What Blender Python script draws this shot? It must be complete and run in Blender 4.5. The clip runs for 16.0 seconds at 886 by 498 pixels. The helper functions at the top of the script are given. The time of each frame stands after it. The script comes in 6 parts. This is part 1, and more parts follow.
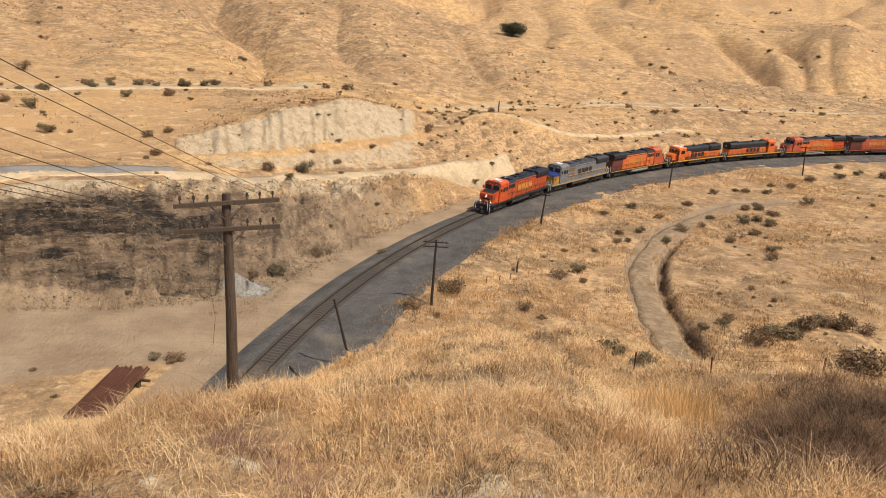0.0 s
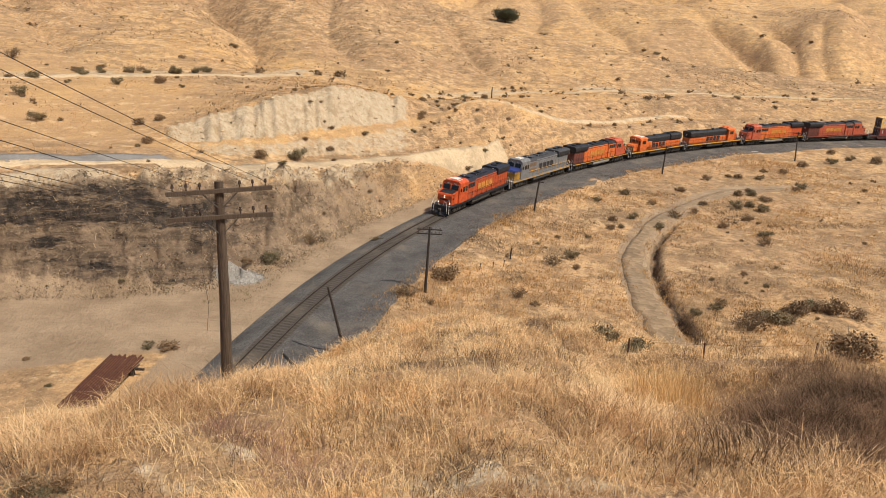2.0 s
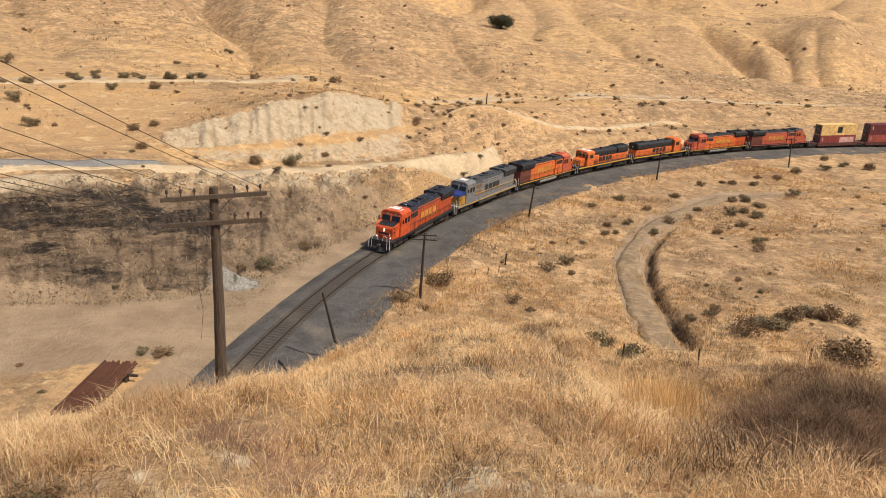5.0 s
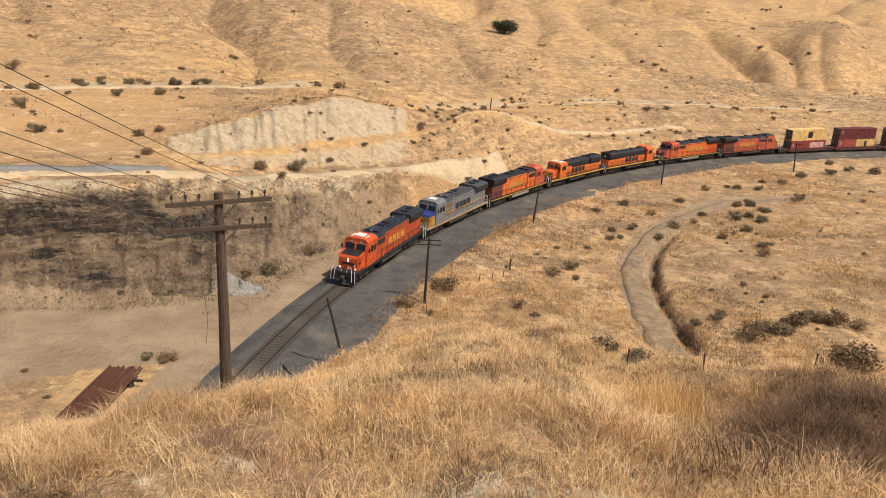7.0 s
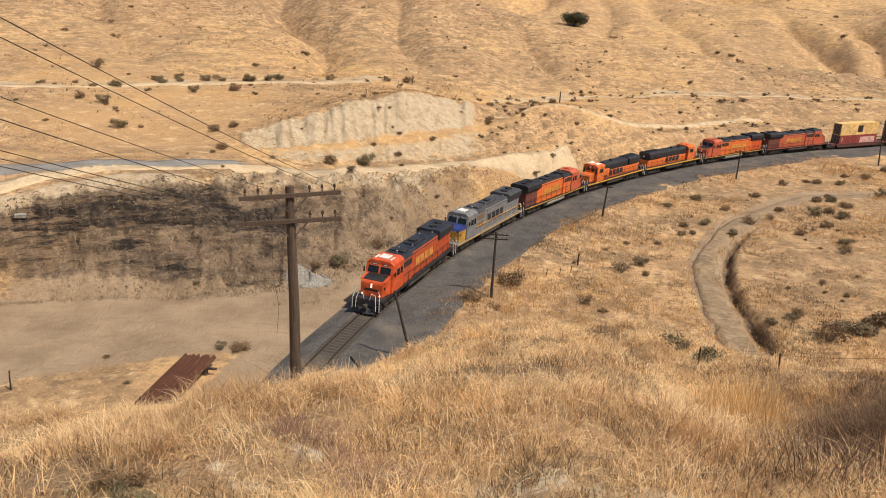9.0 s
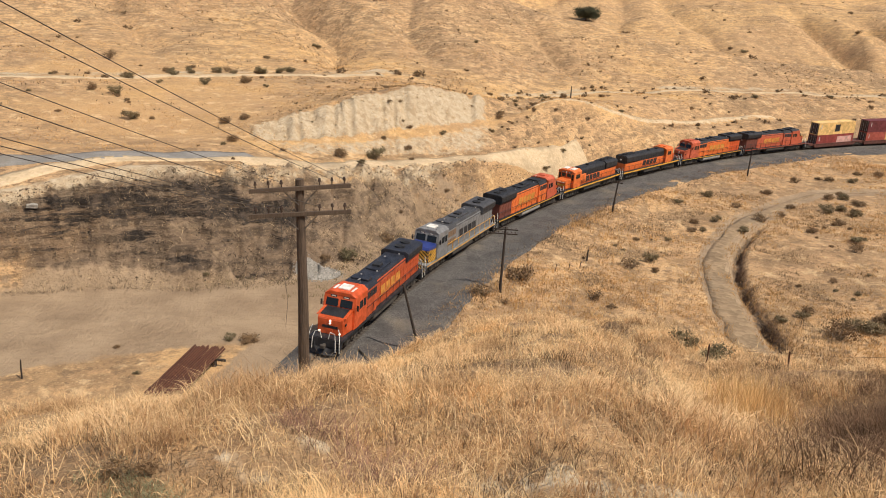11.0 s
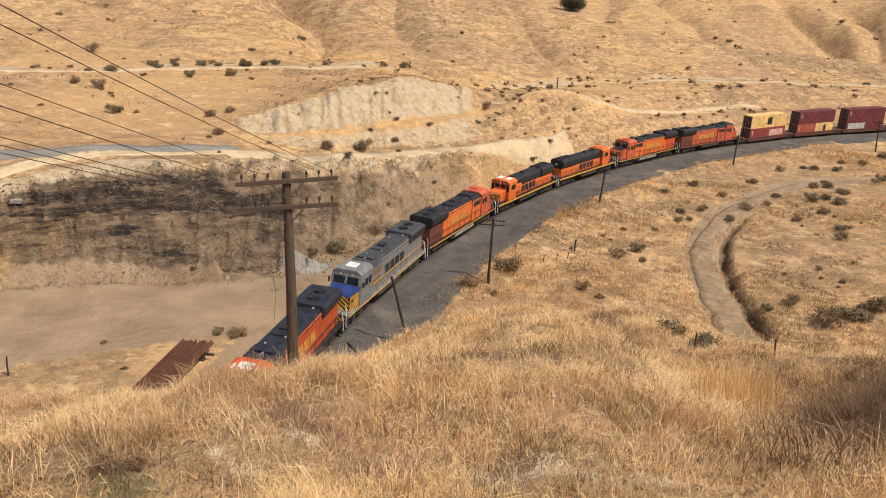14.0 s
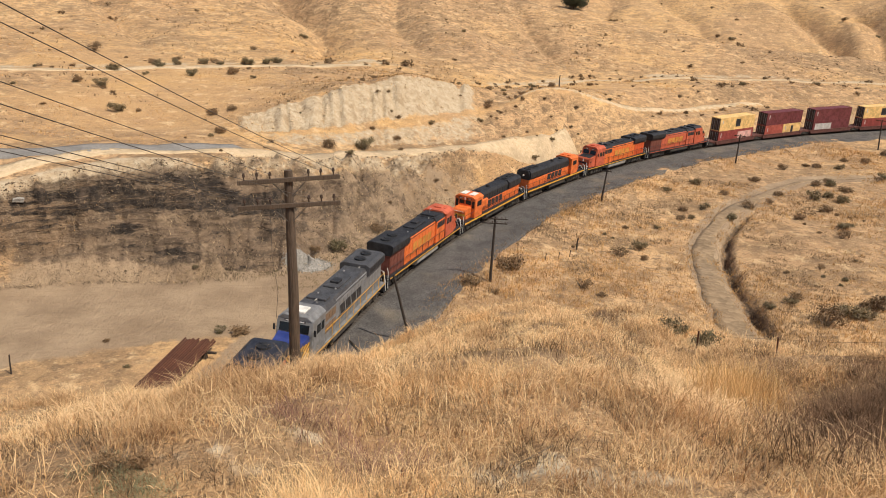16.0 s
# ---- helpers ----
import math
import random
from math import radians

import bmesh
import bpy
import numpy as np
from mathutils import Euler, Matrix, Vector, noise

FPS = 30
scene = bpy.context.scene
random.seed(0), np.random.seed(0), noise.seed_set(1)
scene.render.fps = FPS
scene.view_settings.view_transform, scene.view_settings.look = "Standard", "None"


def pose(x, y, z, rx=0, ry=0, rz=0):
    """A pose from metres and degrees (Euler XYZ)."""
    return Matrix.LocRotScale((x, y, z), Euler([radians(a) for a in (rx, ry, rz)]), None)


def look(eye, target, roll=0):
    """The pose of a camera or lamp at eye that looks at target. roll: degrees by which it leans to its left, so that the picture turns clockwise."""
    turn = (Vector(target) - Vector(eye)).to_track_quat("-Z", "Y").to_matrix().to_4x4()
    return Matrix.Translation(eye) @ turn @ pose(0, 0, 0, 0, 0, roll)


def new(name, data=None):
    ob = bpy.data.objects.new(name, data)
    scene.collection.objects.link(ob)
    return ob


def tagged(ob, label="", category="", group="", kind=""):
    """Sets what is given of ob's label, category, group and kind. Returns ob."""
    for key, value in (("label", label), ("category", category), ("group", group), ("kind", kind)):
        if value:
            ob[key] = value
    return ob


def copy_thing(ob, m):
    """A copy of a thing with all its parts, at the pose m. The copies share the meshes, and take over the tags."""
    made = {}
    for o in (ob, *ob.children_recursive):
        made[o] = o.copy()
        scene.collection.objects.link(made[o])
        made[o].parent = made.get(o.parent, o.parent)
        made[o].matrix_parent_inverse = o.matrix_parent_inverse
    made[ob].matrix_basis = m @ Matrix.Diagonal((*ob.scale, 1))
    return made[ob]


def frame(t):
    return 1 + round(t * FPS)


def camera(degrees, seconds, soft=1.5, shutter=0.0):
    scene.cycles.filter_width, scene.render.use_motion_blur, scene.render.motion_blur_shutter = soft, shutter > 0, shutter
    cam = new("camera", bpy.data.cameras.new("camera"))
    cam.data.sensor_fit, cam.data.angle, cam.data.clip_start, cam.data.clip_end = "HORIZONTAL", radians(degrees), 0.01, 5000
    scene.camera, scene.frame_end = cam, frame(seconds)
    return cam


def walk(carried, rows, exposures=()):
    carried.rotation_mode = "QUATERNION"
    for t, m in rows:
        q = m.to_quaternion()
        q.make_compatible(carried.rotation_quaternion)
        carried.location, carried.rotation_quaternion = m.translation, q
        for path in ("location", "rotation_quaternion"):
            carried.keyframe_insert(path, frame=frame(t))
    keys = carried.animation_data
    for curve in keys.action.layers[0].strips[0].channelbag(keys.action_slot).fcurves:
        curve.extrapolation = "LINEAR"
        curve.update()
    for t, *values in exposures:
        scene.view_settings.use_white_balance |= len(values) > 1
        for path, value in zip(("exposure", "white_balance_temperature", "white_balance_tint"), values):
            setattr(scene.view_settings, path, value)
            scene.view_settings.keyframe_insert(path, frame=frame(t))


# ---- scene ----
cam = camera(59.0, 16.0, soft=0.95)
EYE_Z = 29.64
walk(cam, [
    (0, pose(0, 0, 29.64, 74.04, -1.43, -4.06)),
    (0.5, pose(0, 0, 29.64, 73.93, -1.42, -4.04)),
    (1, pose(0, 0, 29.64, 73.63, -1.43, -4.20)),
    (1.5, pose(0, 0, 29.64, 73.36, -1.25, -4.47)),
    (2, pose(0, 0, 29.64, 73.11, -1.30, -4.59)),
    (2.5, pose(0, 0, 29.64, 73.08, -1.37, -4.70)),
    (3, pose(0, 0, 29.64, 73.12, -1.55, -4.83)),
    (3.5, pose(0, 0, 29.64, 73.15, -1.57, -4.98)),
    (4, pose(0, 0, 29.64, 73.23, -1.54, -5.00)),
    (6.5, pose(0, 0, 29.64, 73.90, -1.24, -4.84)),
    (7, pose(0, 0, 29.64, 73.90, -1.26, -4.65)),
    (7.5, pose(0, 0, 29.64, 73.95, -1.00, -3.85)),
    (8, pose(0, 0, 29.64, 73.92, -0.65, -2.25)),
    (8.5, pose(0, 0, 29.64, 73.72, -0.47, -1.02)),
    (9, pose(0, 0, 29.64, 73.41, -0.35, 0.19)),
    (9.2, pose(0, 0, 29.64, 73.33, -0.29, 0.61)),
    (11.3, pose(0, 0, 29.64, 72.79, -0.76, 0.96)),
    (11.5, pose(0, 0, 29.64, 72.61, -0.92, 0.65)),
    (12, pose(0, 0, 29.64, 72.39, -0.88, 0.31)),
    (12.5, pose(0, 0, 29.64, 72.32, -0.91, -0.05)),
    (13, pose(0, 0, 29.64, 72.25, -0.81, -0.17)),
    (13.5, pose(0, 0, 29.64, 72.33, -0.61, -0.06)),
    (14, pose(0, 0, 29.64, 72.38, -0.44, -0.01)),
    (14.5, pose(0, 0, 29.64, 72.39, -0.35, 0.01)),
    (15, pose(0, 0, 29.64, 72.37, -0.31, 0.16)),
    (15.5, pose(0, 0, 29.64, 72.38, -0.36, 0.23)),
    (16, pose(0, 0, 29.64, 72.26, -0.37, 0.12)),
])

# ---- light: a high dry-season sun from the right and behind, clear sky ----
SUN_EL, SUN_AZ = 55.0, 125.0          # elevation, and compass bearing from +y towards +x, degrees
sun_dir = Vector((math.sin(radians(SUN_AZ)) * math.cos(radians(SUN_EL)), math.cos(radians(SUN_AZ)) * math.cos(radians(SUN_EL)), math.sin(radians(SUN_EL))))
sun = new("sun", bpy.data.lights.new("sun", "SUN"))
sun.data.energy, sun.data.angle, sun.data.color = 4.9, radians(0.53), (1.0, 0.882, 0.715)
sun.matrix_world = look(sun_dir * 300, (0, 0, 0))
world = bpy.data.worlds.new("sky")
scene.world = world
world.use_nodes = True
_sky = world.node_tree.nodes.new("ShaderNodeTexSky")
_sky.sky_type, _sky.sun_disc = "NISHITA", False
_sky.sun_elevation, _sky.sun_rotation = radians(SUN_EL), radians(SUN_AZ)
_sky.dust_density = 2.0
world.node_tree.links.new(_sky.outputs[0], world.node_tree.nodes["Background"].inputs[0])
world.node_tree.nodes["Background"].inputs[1].default_value = 0.085
scene.view_settings.exposure = -0.14

# ---- materials ----


class Mat:
    """A small builder for node materials."""

    def __init__(self, name, rough=0.8, metal=0.0):
        self.m = bpy.data.materials.new(name)
        self.m.use_nodes = True
        self.t = self.m.node_tree
        self.b = self.t.nodes["Principled BSDF"]
        self.b.inputs["Roughness"].default_value = rough
        self.b.inputs["Metallic"].default_value = metal
        self.co = self.node("ShaderNodeTexCoord").outputs["Object"]

    def node(self, kind, **props):
        n = self.t.nodes.new(kind)
        for k, v in props.items():
            setattr(n, k, v)
        return n

    def link(self, a, b):
        self.t.links.new(a, b)

    def put(self, sock, v):
        if isinstance(v, bpy.types.NodeSocket):
            self.link(v, sock)
        else:
            sock.default_value = v

    def noise(self, scale, detail=4.0, rough=0.6, co=None, dist=0.0):
        n = self.node("ShaderNodeTexNoise")
        n.inputs["Scale"].default_value, n.inputs["Detail"].default_value = scale, detail
        n.inputs["Roughness"].default_value, n.inputs["Distortion"].default_value = rough, dist
        self.link(co or self.co, n.inputs["Vector"])
        return n.outputs["Fac"]

    def stretch(self, sx, sy, sz, rot=0.0):
        n = self.node("ShaderNodeMapping")
        n.inputs["Scale"].default_value = (sx, sy, sz)
        n.inputs["Rotation"].default_value = (0, 0, rot)
        self.link(self.co, n.inputs["Vector"])
        return n.outputs[0]

    def ramp(self, fac, lo, hi, a=0.0, b=1.0):
        n = self.node("ShaderNodeMapRange", clamp=True, interpolation_type="SMOOTHSTEP")
        self.put(n.inputs[0], fac)
        for i, v in enumerate((lo, hi, a, b)):
            n.inputs[i + 1].default_value = v
        return n.outputs[0]

    def mul(self, a, b, op="MULTIPLY"):
        n = self.node("ShaderNodeMath", operation=op)
        self.put(n.inputs[0], a)
        self.put(n.inputs[1], b)
        return n.outputs[0]

    def mix(self, fac, a, b, blend="MIX"):
        n = self.node("ShaderNodeMix", data_type="RGBA", blend_type=blend)
        self.put(n.inputs[0], fac)
        for s, v in ((n.inputs[6], a), (n.inputs[7], b)):
            self.put(s, v if isinstance(v, bpy.types.NodeSocket) else (*v, 1.0))
        return n.outputs[2]

    def color(self, c):
        self.put(self.b.inputs["Base Color"], c if isinstance(c, bpy.types.NodeSocket) else (*c, 1.0))
        return self

    def bump(self, h, strength=0.4, dist=0.05):
        n = self.node("ShaderNodeBump")
        n.inputs["Strength"].default_value, n.inputs["Distance"].default_value = strength, dist
        self.link(h, n.inputs["Height"])
        self.link(n.outputs[0], self.b.inputs["Normal"])
        return self

    def attr(self, name):
        n = self.node("ShaderNodeAttribute", attribute_name=name)
        s = self.node("ShaderNodeSeparateColor")
        self.link(n.outputs["Color"], s.inputs[0])
        return s.outputs[0], s.outputs[1], s.outputs[2], n.outputs["Alpha"]


def paint(name, c, rough=0.45, dirt=0.35, dust=(0.30, 0.22, 0.14), metal=0.0, scale=1.0):
    """Weathered paint: faded in patches, with road dust and streaks."""
    M = Mat(name, rough, metal)
    a = M.noise(1.3 * scale, 5)
    b = M.noise(9 * scale, 4, co=M.stretch(1, 1, 0.25))
    faded = tuple(min(1, v * 1.12 + 0.02) for v in c)
    dark = tuple(v * 0.72 for v in c)
    col = M.mix(M.ramp(a, 0.3, 0.7), dark, faded)
    col = M.mix(M.mul(M.ramp(b, 0.45, 0.75), dirt), col, dust)
    M.color(col)
    M.put(M.b.inputs["Roughness"], M.ramp(b, 0.3, 0.7, rough * 0.8, min(1, rough * 1.5)))
    M.bump(M.noise(30 * scale, 3), 0.08, 0.02)
    return M.m


def make_ground():
    M = Mat("dry_hills", 0.95)
    pale, burn_shade, dirt, gold_lit = M.attr("zones")
    big = M.noise(0.022, 5, 0.55)
    mid = M.noise(0.16, 6, 0.62)
    small = M.noise(1.1, 5, 0.7)
    fine = M.noise(6.0, 4, 0.7)
    terrace = M.noise(1.0, 5, 0.68, co=M.stretch(0.16, 0.16, 1.5))
    grass = M.mix(M.ramp(mid, 0.35, 0.65), (0.56, 0.352, 0.182), (0.74, 0.488, 0.262))
    grass = M.mix(M.mul(gold_lit, M.ramp(mid, 0.25, 0.55)), grass, (0.71, 0.435, 0.175))
    grass = M.mix(M.ramp(big, 0.40, 0.60, 0.0, 0.6), grass, (0.47, 0.295, 0.165))
    calm = M.mul(1.0, M.mul(gold_lit, 0.8), "SUBTRACT")
    # scrub and thatch in patches of several sizes, drawn out along the slope's contours
    scrub = M.noise(0.30, 6, 0.72, co=M.stretch(0.8, 0.8, 2.6))
    tufts = M.noise(1.0, 5, 0.75, co=M.stretch(0.9, 0.9, 1.8))
    grass = M.mix(M.mul(M.ramp(scrub, 0.47, 0.60, 0.0, 0.85), calm), grass, (0.27, 0.172, 0.092))
    grass = M.mix(M.mul(M.ramp(M.noise(0.05, 6, 0.7), 0.53, 0.63, 0.0, 0.85), calm), grass, (0.29, 0.19, 0.105))
    grass = M.mix(M.mul(M.ramp(tufts, 0.50, 0.62, 0.0, 0.9), calm), grass, (0.21, 0.135, 0.075))
    grass = M.mix(M.mul(M.ramp(terrace, 0.50, 0.58, 0.0, 0.7), calm), grass, (0.27, 0.175, 0.095))
    grass = M.mix(M.ramp(M.noise(0.42, 5, 0.7), 0.54, 0.66, 0.0, 0.7), grass, (0.78, 0.56, 0.32))
    grass = M.mix(M.ramp(M.noise(2.4, 5, 0.7), 0.56, 0.66, 0.0, 0.55), grass, (0.72, 0.51, 0.27))
    grass = M.mix(M.mul(M.ramp(M.noise(0.55, 4, 0.6), 0.60, 0.65, 0.0, 0.75), calm), grass, (0.17, 0.11, 0.065))
    grass = M.mix(M.ramp(fine, 0.50, 0.68, 0.0, 0.55), grass, (0.20, 0.14, 0.075))
    # brown litter, its tone darkened for the shade between the stalks
    thatch_shade = M.node("ShaderNodeAttribute", attribute_name="litter").outputs["Fac"]
    grass = M.mix(M.mul(thatch_shade, M.ramp(small, 0.3, 0.6, 0.45, 1.0)), grass, (0.285, 0.182, 0.10))
    white = M.mix(M.ramp(small, 0.35, 0.7), (0.48, 0.37, 0.245), (0.60, 0.50, 0.36))
    white = M.mix(M.ramp(M.noise(0.5, 6, 0.7), 0.50, 0.64, 0.0, 0.75), white, (0.37, 0.27, 0.165))
    white = M.mix(M.ramp(M.noise(1.9, 5, 0.75), 0.57, 0.66, 0.0, 0.7), white, (0.22, 0.155, 0.095))
    soil = M.mix(M.ramp(mid, 0.3, 0.7), (0.29, 0.205, 0.13), (0.43, 0.315, 0.205))
    soil = M.mix(M.ramp(M.noise(0.6, 5, 0.6, co=M.stretch(0.5, 2.5, 1, 0.15)), 0.52, 0.72, 0.0, 0.5), soil, (0.27, 0.19, 0.12))
    ash = M.mix(M.ramp(small, 0.42, 0.66), (0.020, 0.016, 0.014), (0.10, 0.073, 0.054))
    col = M.mix(M.ramp(M.mul(M.mul(M.noise(0.8, 6, 0.7), 0.5, "SUBTRACT"), pale, "ADD"), 0.35, 0.65), grass, white)
    col = M.mix(M.ramp(M.mul(M.mul(M.noise(0.45, 5, 0.65), 0.5, "SUBTRACT"), dirt, "ADD"), 0.35, 0.65), col, soil)
    slide = M.node("ShaderNodeMapping")
    slide.inputs["Rotation"].default_value = (0, radians(-28), 0)
    slide.inputs["Scale"].default_value = (0.22, 0.22, 1.5)
    M.link(M.co, slide.inputs["Vector"])
    wash = M.noise(0.75, 6, 0.72, co=slide.outputs[0])
    scorched = M.mix(M.ramp(wash, 0.42, 0.58), (0.185, 0.128, 0.086), (0.055, 0.038, 0.028))
    scorched = M.mix(M.ramp(M.noise(1.6, 5, 0.7), 0.52, 0.64, 0.0, 0.7), scorched, (0.31, 0.225, 0.15))
    col = M.mix(M.ramp(M.mul(M.mul(M.noise(0.3, 5, 0.7), 0.5, "SUBTRACT"), burn_shade, "ADD"), 0.22, 0.5, 0.0, 0.8), col, scorched)
    col = M.mix(M.ramp(M.mul(M.mul(M.mul(M.noise(0.8, 6, 0.75, co=slide.outputs[0]), 0.5, "SUBTRACT"), 2.6), burn_shade, "ADD"), 0.74, 1.0, 0.0, 0.95), col, ash)
    M.color(col)
    relief = M.mul(M.mul(small, 2.0), M.mul(fine, 0.6), "ADD")
    M.bump(M.mul(relief, M.mul(M.mul(wash, 5.0), burn_shade), "ADD"), 0.9, 0.20)
    return M.m


def make_gravel(name, c1, c2, scale=9.0, streak=0.0):
    M = Mat(name, 0.95)
    n = M.node("ShaderNodeTexVoronoi")
    n.inputs["Scale"].default_value = scale
    M.link(M.co, n.inputs["Vector"])
    g = M.node("ShaderNodeSeparateColor")
    M.link(n.outputs["Color"], g.inputs[0])
    col = M.mix(g.outputs[0], c1, c2)
    col = M.mix(M.ramp(M.noise(0.35, 5), 0.42, 0.66, 0.0, 0.45), col, tuple(0.55 * v for v in c1))
    col = M.mix(M.ramp(M.noise(0.13, 6), 0.5, 0.72, 0.0, 0.5), col, (0.27, 0.22, 0.16))
    M.color(col)
    M.bump(n.outputs["Distance"], 0.9, 0.08)
    return M.m


def make_grass_mat(name, cols, trans=0.22):
    M = Mat(name, 0.75)
    g = M.node("ShaderNodeNewGeometry").outputs["Random Per Island"]
    big = M.noise(0.22, 4)
    patch = M.noise(0.34, 5, 0.65)
    col = M.mix(g, cols[0], cols[1])
    col = M.mix(M.ramp(big, 0.42, 0.64), col, cols[2])
    col = M.mix(M.mul(M.ramp(patch, 0.50, 0.62), 0.8), col, cols[3])
    col = M.mix(M.ramp(M.noise(1.5, 4, 0.65), 0.54, 0.66, 0.0, 0.7), col, cols[0])
    col = M.mix(M.ramp(M.noise(2.2, 5, 0.7), 0.49, 0.60, 0.0, 0.85), col, cols[3])
    M.color(col)
    M.b.inputs["Specular IOR Level"].default_value = 0.2
    thin = M.node("ShaderNodeBsdfTranslucent")
    M.link(col, thin.inputs["Color"])
    both = M.node("ShaderNodeMixShader")
    both.inputs[0].default_value = trans
    M.link(M.b.outputs[0], both.inputs[1])
    M.link(thin.outputs[0], both.inputs[2])
    M.link(both.outputs[0], M.t.nodes["Material Output"].inputs["Surface"])
    return M.m


def make_leaf(name, a, b, c):
    M = Mat(name, 0.8)
    g = M.node("ShaderNodeNewGeometry").outputs["Random Per Island"]
    r = M.node("ShaderNodeObjectInfo").outputs["Random"]
    M.color(M.mix(M.mul(r, 0.75), M.mix(g, a, b), c))
    return M.m


def make_wood(name, a, b):
    M = Mat(name, 0.9)
    n = M.noise(14, 6, 0.7, co=M.stretch(3, 3, 0.12))
    M.color(M.mix(M.ramp(n, 0.35, 0.65), a, b))
    M.bump(n, 0.5, 0.02)
    return M.m


def make_rust(name, a, b, c):
    M = Mat(name, 0.85, 0.2)
    r = M.node("ShaderNodeObjectInfo").outputs["Random"]
    col = M.mix(M.ramp(M.noise(3.5, 6, 0.7), 0.35, 0.65), a, b)
    M.color(M.mix(M.mul(r, 0.5), col, c))
    M.bump(M.noise(25, 4), 0.3, 0.01)
    return M.m


def plain(name, c, rough=0.5, metal=0.0):
    M = Mat(name, rough, metal)
    M.color(M.mix(M.ramp(M.noise(4, 5), 0.35, 0.7), tuple(v * 0.82 for v in c), c))
    return M.m


def glow(name, c, strength):
    M = Mat(name, 0.3)
    M.color(c)
    M.b.inputs["Emission Color"].default_value = (*c, 1)
    M.b.inputs["Emission Strength"].default_value = strength
    return M.m


def make_glass():
    M = Mat("cab_glass", 0.08)
    M.color((0.012, 0.014, 0.016))
    return M.m


GROUND = make_ground()
BALLAST = make_gravel("ballast_grey", (0.058, 0.054, 0.053), (0.165, 0.155, 0.15), 11.0)
OILY = make_gravel("oily_ballast", (0.036, 0.029, 0.025), (0.085, 0.069, 0.058), 11.0)
GRAVEL = make_gravel("pale_gravel", (0.25, 0.235, 0.215), (0.40, 0.38, 0.345), 7.0)
DIRT_ROAD = make_gravel("packed_dirt", (0.36, 0.25, 0.15), (0.50, 0.355, 0.215), 3.0)
PALE_ROAD = make_gravel("pale_dirt", (0.56, 0.42, 0.26), (0.68, 0.53, 0.35), 3.0)
ASPHALT = make_gravel("old_asphalt", (0.25, 0.237, 0.222), (0.33, 0.315, 0.30), 9.0)
STRAW = make_grass_mat("dry_grass", [(0.97, 0.73, 0.44), (0.66, 0.42, 0.215), (0.96, 0.68, 0.36), (0.46, 0.285, 0.15)])
STRAW_MID = make_grass_mat("dry_field_grass", [(0.74, 0.465, 0.20), (0.53, 0.312, 0.125), (0.80, 0.51, 0.215), (0.42, 0.26, 0.13)])
WEED = make_grass_mat("brown_weeds", [(0.30, 0.205, 0.12), (0.15, 0.10, 0.058), (0.40, 0.29, 0.18), (0.11, 0.075, 0.045)])
# brown weeds, darkened in colour for the deep shade of the hollow
SHADED_WEED = make_grass_mat("dark_weeds", [(0.33, 0.205, 0.125), (0.13, 0.08, 0.05), (0.42, 0.28, 0.165), (0.085, 0.055, 0.036)])
BURNT_WEED = make_grass_mat("burnt_weeds", [(0.20, 0.14, 0.095), (0.08, 0.056, 0.04), (0.30, 0.22, 0.15), (0.035, 0.027, 0.022)])
FIELD_DIRT = make_gravel("rutted_dirt", (0.25, 0.175, 0.105), (0.36, 0.258, 0.158), 1.6)
BRUSH = make_leaf("brush_leaves", (0.13, 0.086, 0.046), (0.25, 0.162, 0.086), (0.25, 0.148, 0.072))
SAGE = make_leaf("sage_leaves", (0.115, 0.098, 0.05), (0.21, 0.172, 0.095), (0.21, 0.152, 0.08))
OAK = make_leaf("oak_leaves", (0.028, 0.036, 0.016), (0.06, 0.066, 0.03), (0.045, 0.045, 0.022))
TWIG = make_wood("dead_twigs", (0.16, 0.12, 0.08), (0.34, 0.27, 0.19))
POLE_WOOD = make_wood("creosoted_pole", (0.055, 0.038, 0.027), (0.125, 0.088, 0.062))
CHAR = make_wood("charred_post", (0.022, 0.018, 0.016), (0.065, 0.048, 0.038))
RUST = make_rust("rusty_pipe", (0.085, 0.032, 0.020), (0.17, 0.066, 0.036), (0.060, 0.026, 0.02))
# rusty steel, darkened for the shade on the rails' webs
SHADED_RAIL = make_rust("rail_steel", (0.030, 0.021, 0.016), (0.065, 0.044, 0.032), (0.045, 0.032, 0.025))
CONCRETE = plain("tie_concrete", (0.11, 0.094, 0.08), 0.9)
RAIL_TOP = plain("polished_railhead", (0.20, 0.18, 0.165), 0.5, 0.8)
WIRE = plain("dark_wire", (0.06, 0.05, 0.045), 0.6)
PORCELAIN = plain("dark_insulator", (0.07, 0.045, 0.035), 0.25)

# ---- the track's line: one curve round the hill, then a bend the other way behind the brow ----
CX, CY, RC = 171.25, 18.29, 187.69
R_READ, S_BEND, R_BACK = 186.94, 25.0, 110.0
TH0 = math.pi - S_BEND / R_READ
N0 = np.array([math.cos(TH0), math.sin(TH0)])
T0 = np.array([-math.sin(TH0), math.cos(TH0)])
P0 = np.array([CX, CY]) + RC * N0
C2 = P0 + R_BACK * N0
CANT = 4.0


def rail_z(x, y):
    return -0.0131 * x + 0.0042 * y + 0.05


